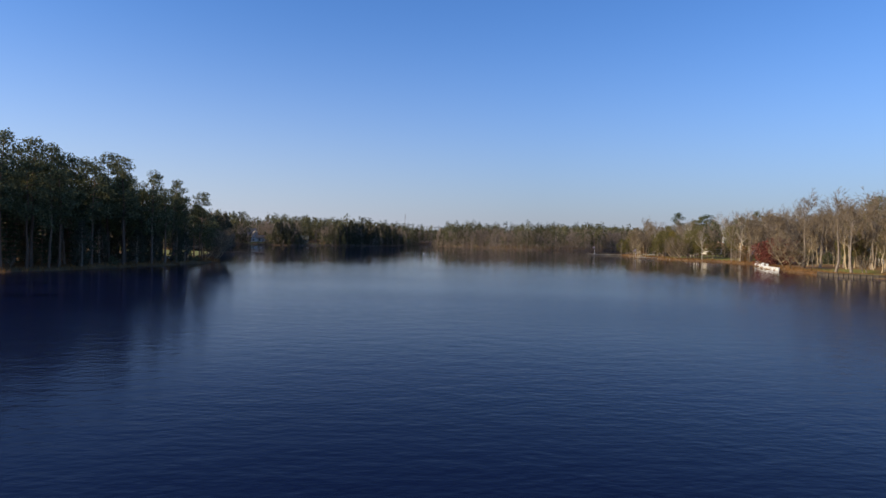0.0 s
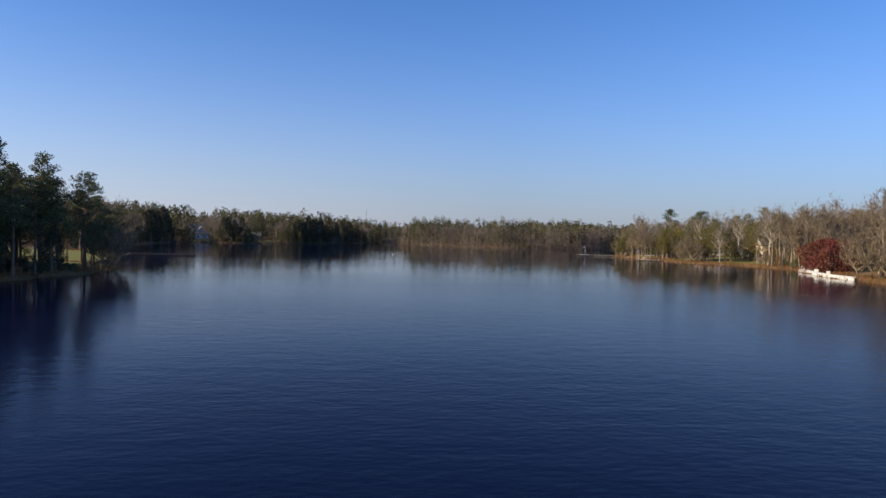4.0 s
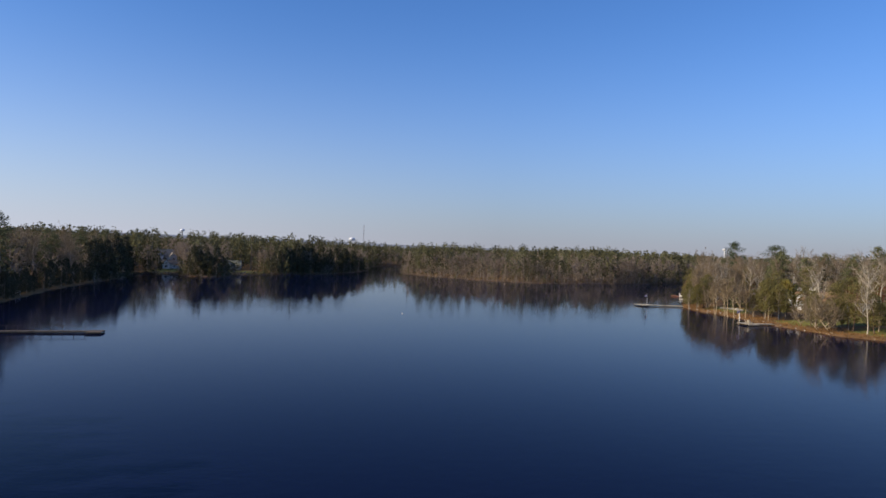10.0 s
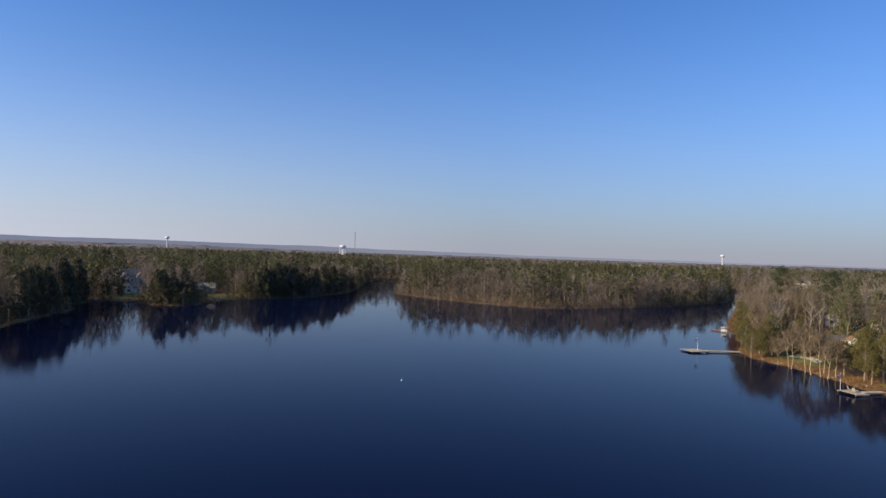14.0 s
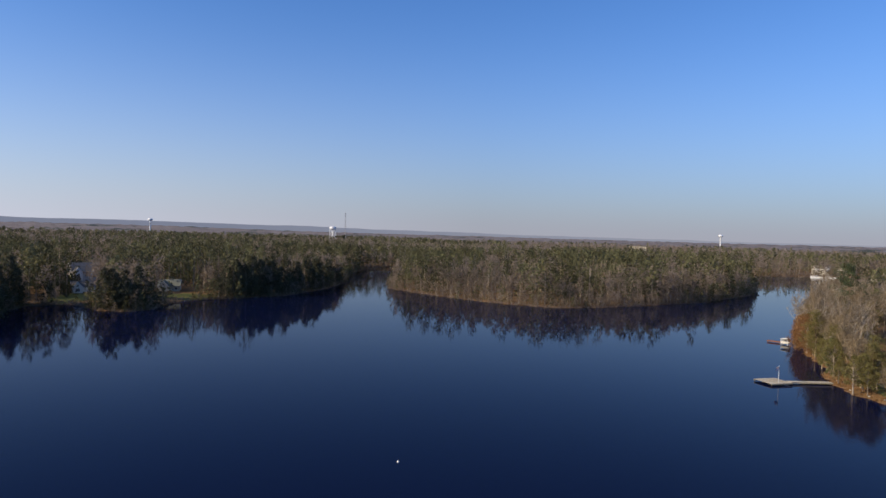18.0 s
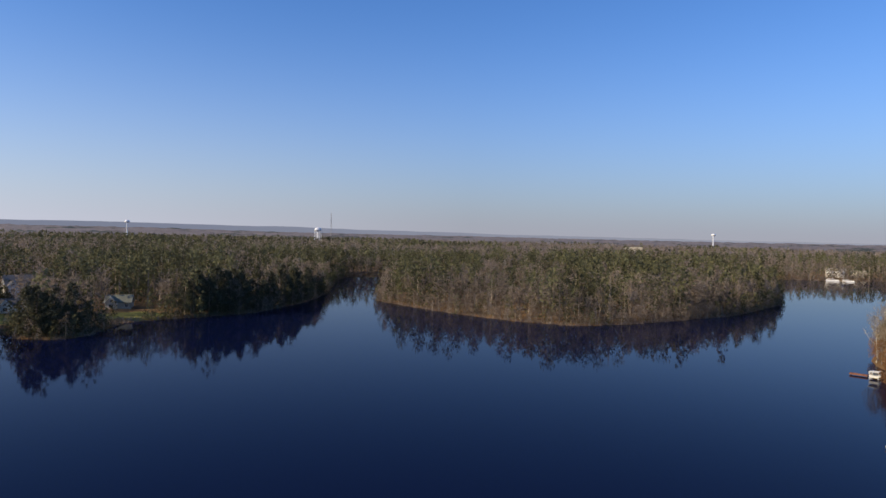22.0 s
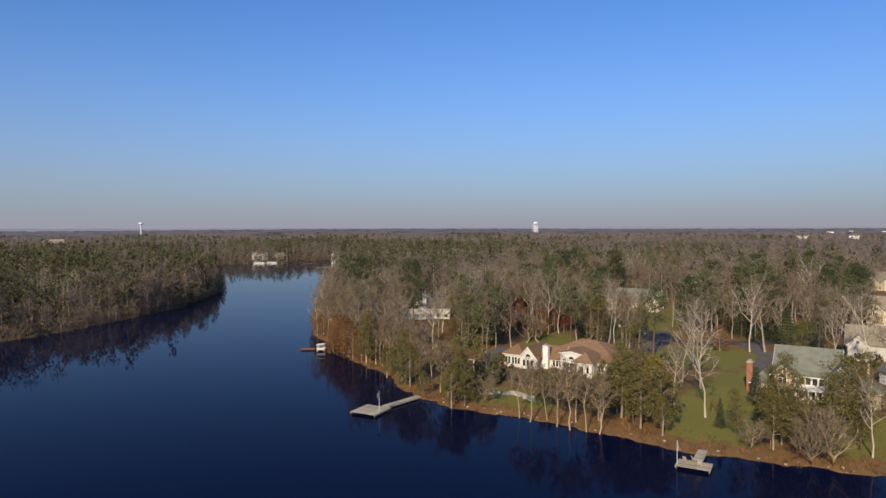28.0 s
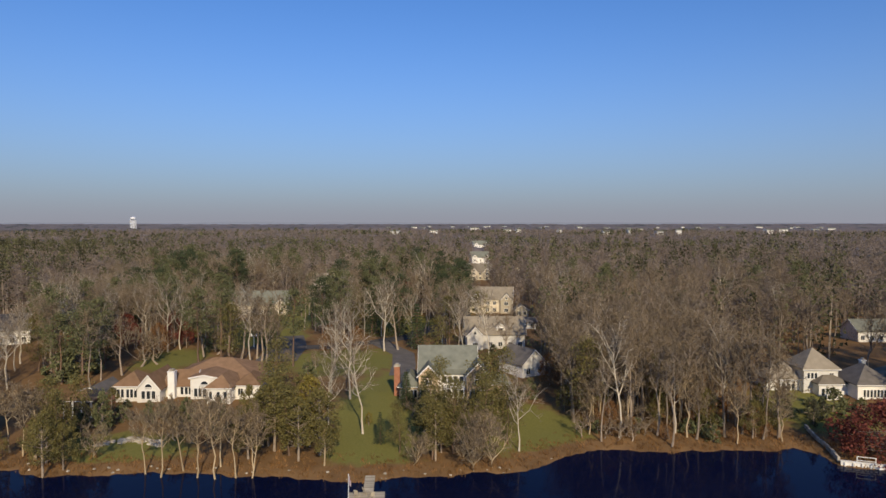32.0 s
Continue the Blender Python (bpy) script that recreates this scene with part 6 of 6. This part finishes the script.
def bulkhead(pts, skin=None, label="white timber bulkhead holding the bank above the water", top=0.7):
    """A timber wall along the bank, with ribs and a cap."""
    skin = skin or M_TRIM
    w = root("bulkhead", Matrix(), label, "retaining wall")
    for (ax, ay), (bx, by) in zip(pts, pts[1:]):
        a, b = Vector((ax, ay, 0)), Vector((bx, by, 0))
        L, ang = (b - a).length, math.degrees(math.atan2(by - ay, bx - ax))
        m = pose(ax, ay, 0, 0, 0, ang)

        def put(bm, name, mat_b, label=""):
            bmesh.ops.transform(bm, verts=bm.verts, matrix=m)
            return part(name, bm, mat_b, w, label)
        put(boxed(0, -0.12, -1.4, L, 0.12, top), "panel", skin)
        put(boxed(-0.1, -0.3, top, L + 0.1, 0.3, top + 0.14, bev=0.02), "cap", skin)
        k = max(2, int(L / 1.1))
        for i in range(k):
            put(boxed((i + 0.5) * L / k - 0.12, -0.36, -1.4, (i + 0.5) * L / k + 0.12, 0.36, top - 0.04), "rib", skin)


bulkhead([(126.3, 222.3), (122.2, 211.0), (117.1, 203.0), (113.0, 192.0), (110.3, 181.5)])
bulkhead([(106.6, 158), (104.6, 152), (108, 146), (112.5, 141.5)], M_DARKWOOD, "weathered timber bulkhead round a small lawn")
# added dark strip that draws the shadow line under the western lawn's bank
bulkhead([(-60.2, 206), (-61.6, 215), (-65.1, 235), (-69.4, 257), (-77, 261.2)], M_DARKWOOD, "low dark strip standing in for the shadow under a lawn's bank", 0.2)
bench = root("bench_frame", pose(125.0, 219.0, 1.0, 0, 0, 70), "white rectangular railing on the bulkhead", "railing")
for x in (-1.3, 1.3):
    part("post", boxed(x - 0.06, -0.06, -0.3, x + 0.06, 0.06, 0.75), M_TRIM, bench)
part("rail", boxed(-1.35, -0.05, 0.68, 1.35, 0.05, 0.78), M_TRIM, bench)
part("rail", boxed(-1.35, -0.05, 0.1, 1.35, 0.05, 0.18), M_TRIM, bench)
def deck_box(x, y, turn, w):
    """A lidded storage box that stands on the bank."""
    b = root("deck_box", pose(x, y, max(hz(x, y), 0.75), 0, 0, turn), "white lidded storage box on the bulkhead bank", "storage box", "boxes on the bank")
    part("body", boxed(-w / 2, -0.35, -0.1, w / 2, 0.35, 0.6, bev=0.02), M_TRIM, b)
    part("lid", boxed(-w / 2 - 0.04, -0.39, 0.6, w / 2 + 0.04, 0.39, 0.68, bev=0.02), M_TRIM, b)


for x, y, w in ((119.4, 205.8, 1.6), (121.0, 208.3, 1.2), (115.6, 196.6, 1.8)):
    deck_box(x, y, 58, w)
wallp = [(127.3, 222.0), (129.5, 221.4), (131.6, 220.9), (133.8, 220.5), (136, 220.4), (138.2, 220.0), (140.6, 219.5), (143, 218.8)]
gw = root("garden_wall", Matrix(), "low pale stone wall from the bulkhead up the bank", "wall")
for (ax, ay), (bx, by) in zip(wallp, wallp[1:]):
    L, ang, z = math.hypot(bx - ax, by - ay), math.degrees(math.atan2(by - ay, bx - ax)), hz((ax + bx) / 2, (ay + by) / 2)
    for i in range(5):
        for row in range(2):
            bm = boxed(i * L / 5 + 0.01, -0.2, row * 0.35 - 0.3, (i + 1) * L / 5 - 0.01, 0.2, row * 0.35 + 0.33 - 0.3 * (row == 0), bev=0.04)
            bmesh.ops.transform(bm, verts=bm.verts, matrix=pose(ax, ay, z, 0, 0, ang + R.uniform(-2, 2)))
            part("stone", bm, M_STONE, gw)
# a bank of pale rocks below the bungalow, and stones along the waterline
rocks = root("rockery", Matrix(), "bank of pale rocks below the bungalow", "rocks")
rock_meshes = []
for k in range(5):
    bm = bmesh.new()
    bmesh.ops.create_icosphere(bm, subdivisions=2, radius=0.5)
    for v in bm.verts:
        v.co *= 0.8 + 0.45 * noise.noise(v.co * 1.8 + Vector((k * 7, 0, 0)))
        v.co.z *= 0.65
    me = bpy.data.meshes.new("rock")
    bm.to_mesh(me)
    bm.free()
    me.materials.append(M_STONE)
    rock_meshes.append(me)
for i in range(70):
    t = R.random()
    x, y = 133.5 + 2.2 * math.sin(t * 3.1) + R.uniform(-0.9, 0.9), 345.5 - t * 11
    o = part("rock", R.choice(rock_meshes), None, rocks)
    o.location, o.rotation_euler = (x, y, hz(x, y) + 0.12), (R.uniform(-0.3, 0.3), R.uniform(-0.3, 0.3), R.uniform(0, 6))
    o.scale = [R.uniform(0.7, 1.7)] * 3
shore = root("shore_stones", Matrix(), "scattered pale stones along the waterline", "stones", kind="stuff")
for i in range(34):
    y = R.uniform(262, 362)
    xs = np.arange(112, 150, 0.25)
    d = inland(xs, np.full(xs.shape, y))
    x = float(xs[np.argmax(d > 0.6)]) + R.uniform(-0.6, 1.2)
    o = part("stone", R.choice(rock_meshes), None, shore)
    o.location, o.rotation_euler = (x, y, hz(x, y) + 0.05), (0, 0, R.uniform(0, 6))
    o.scale = [R.uniform(0.25, 0.7)] * 3


# ---- lamps, towers ----
def post_lamp(x, y):
    p = root("lamp_post", pose(x, y, hz(x, y), 0, 0, 90), "white double lamp post beside the lane", "lamp")
    v, f = tube([(0, 0, -0.3), (0, 0, 3.4)], [0.12, 0.09], 8)
    part("pole", tri_mesh("pole", v, f, M_TRIM), None, p)
    part("arm", boxed(-0.75, -0.06, 3.3, 0.75, 0.06, 3.45), M_TRIM, p)
    for s in (-0.7, 0.7):
        v, f = tube([(s, 0, 3.1), (s, 0, 3.2), (s, 0, 3.75), (s, 0, 4.05)], [0.1, 0.22, 0.28, 0.03], 8)
        part("lantern", tri_mesh("lantern", v, f, M_TRIM), None, p)


post_lamp(213.4, 341)
mb = root("mailbox", pose(216.5, 334.5, hz(216.5, 334.5), 0, 0, 20), "white mailbox on a post beside the lane", "mailbox")
part("post", boxed(-0.06, -0.06, -0.3, 0.06, 0.06, 1.1), M_TRIM, mb)
part("box", prism([(-0.16, 1.1), (0.16, 1.1), (0.16, 1.3), (0.1, 1.4), (-0.1, 1.4), (-0.16, 1.3)], -0.3, 0.3), M_TRIM, mb)


def sun_deck(x, y, turn):
    """A raised timber deck with rails and a stair, beside a house."""
    d = root("sun_deck", pose(x, y, hz(x, y), 0, 0, turn), "red-brown timber deck with rails and a stair beside a white house", "deck")
    part("platform", boxed(-3, -2, 1.5, 3, 2, 1.7), M_REDDECK, d)
    for px in (-2.9, 0, 2.9):
        for py in (-1.9, 1.9):
            part("post", boxed(px - 0.08, py - 0.08, -0.4, px + 0.08, py + 0.08, 2.7), M_REDDECK, d)
    for py in (-1.9, 1.9):
        part("rail", boxed(-3, py - 0.05, 2.6, 3, py + 0.05, 2.7), M_REDDECK, d)
        part("rail", boxed(-3, py - 0.03, 2.1, 3, py + 0.03, 2.2), M_REDDECK, d)
    for i in range(8):
        part("step", boxed(-0.7, -2.3 - 0.27 * i, 1.48 - 0.19 * i, 0.7, -2.02 - 0.27 * i, 1.53 - 0.19 * i), M_REDDECK, d)


sun_deck(218.5, 398.5, -60)


def lathe(profile, sides=20):
    """A turned solid from (radius, height) pairs."""
    bm = bmesh.new()
    rings = [[bm.verts.new((r * math.cos(2 * math.pi * k / sides), r * math.sin(2 * math.pi * k / sides), z)) for k in range(sides)] for r, z in profile]
    for a, b in zip(rings, rings[1:]):
        for k in range(sides):
            bm.faces.new((a[k], a[(k + 1) % sides], b[(k + 1) % sides], b[k]))
    bm.faces.new(rings[0][::-1])
    bm.faces.new(rings[-1])
    for f in bm.faces:
        f.smooth = len(f.verts) == 4
    return bm


def water_tower(x, y, top, wide, legs, label):
    t = root("water_tower", pose(x, y, 0), label, "water tower", "water towers")
    r, hb = wide / 2, wide * 0.62
    z0 = top - hb
    if legs:
        part("tank", lathe([(r * 0.25, z0), (r * 0.75, z0 + hb * 0.14), (r, z0 + hb * 0.36), (r, z0 + hb * 0.66), (r * 0.7, z0 + hb * 0.86), (r * 0.08, z0 + hb)]), M_STEEL, t)
        for k in range(6):
            a = k * math.pi / 3
            v, f = tube([(r * 1.1 * math.cos(a), r * 1.1 * math.sin(a), 0), (r * 0.9 * math.cos(a), r * 0.9 * math.sin(a), z0 + hb * 0.4)], [0.75, 0.75], 6)
            part("leg", tri_mesh("leg", v, f, M_STEEL), None, t)
        part("riser", lathe([(1.3, 0), (1.3, z0 + 1)], 10), M_STEEL, t)
        part("catwalk", lathe([(r * 1.1, z0 + hb * 0.36), (r * 1.1, z0 + hb * 0.4)]), M_STEEL, t)
    else:
        part("tank", lathe([(r * 0.3, z0), (r * 0.8, z0 + hb * 0.2), (r, z0 + hb * 0.48), (r * 0.85, z0 + hb * 0.78), (r * 0.45, z0 + hb * 0.95), (r * 0.05, z0 + hb)]), M_STEEL, t)
        part("stem", lathe([(r * 0.5, 0), (r * 0.28, 8), (r * 0.24, z0 - 2), (r * 0.34, z0 + 0.5)], 14), M_STEEL, t)


water_tower(-2.4, 1816, 43, 15, True, "white water tower on legs above distant woods")
water_tower(-425, 1861, 50, 11.5, False, "pale spheroid water tower above distant woods")
water_tower(1193, 2124, 53, 14, False, "white spheroid water tower above distant woods")
water_tower(1752, 1086, 50, 14, True, "white water tower on the eastern horizon")
mast = root("radio_mast", pose(29.2, 1975, 0), "slender lattice radio mast above distant woods", "mast")
for k in range(3):
    a = k * 2.094
    v, f = tube([(1.5 * math.cos(a), 1.5 * math.sin(a), 0), (0.9 * math.cos(a), 0.9 * math.sin(a), 80)], [0.35, 0.28], 5)
    part("leg", tri_mesh("leg", v, f, M_MAST), None, mast)
for i in range(26):
    z = 2 + i * 3
    for k in range(3):
        a, b = k * 2.094, (k + 1) * 2.094
        v, f = tube([(1.4 * math.cos(a), 1.4 * math.sin(a), z), (1.4 * math.cos(b), 1.4 * math.sin(b), z + 3)], [0.14, 0.14], 4)
        part("brace", tri_mesh("brace", v, f, M_MAST), None, mast)


def backdrop():
    """The hazy wooded ridge at the edge of sight; its haze is colour and emission."""
    m = bpy.data.materials.new("distance")
    m.use_nodes = True
    n, l = m.node_tree.nodes, m.node_tree.links
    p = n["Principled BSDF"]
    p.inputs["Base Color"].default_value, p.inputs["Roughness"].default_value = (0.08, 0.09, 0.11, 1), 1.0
    # emission paints in the pale haze; the ridge gives no light of its own
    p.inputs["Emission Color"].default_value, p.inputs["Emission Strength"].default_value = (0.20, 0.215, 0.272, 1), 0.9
    k = 720
    V = []
    for i in range(k):
        a = 2 * math.pi * i / k
        h = 27 + 5 * noise.noise(Vector((math.cos(a) * 9, math.sin(a) * 9, 0))) + 3 * noise.noise(Vector((math.cos(a) * 40, math.sin(a) * 40, 5)))
        west_north = max(0, math.cos(a - radians(-22))) ** 6
        h += 34 * west_north
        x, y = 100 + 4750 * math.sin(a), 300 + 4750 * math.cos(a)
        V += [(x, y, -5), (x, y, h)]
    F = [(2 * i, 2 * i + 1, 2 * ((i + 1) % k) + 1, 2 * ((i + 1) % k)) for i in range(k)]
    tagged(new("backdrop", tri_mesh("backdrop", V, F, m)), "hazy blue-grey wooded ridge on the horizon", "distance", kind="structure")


backdrop()
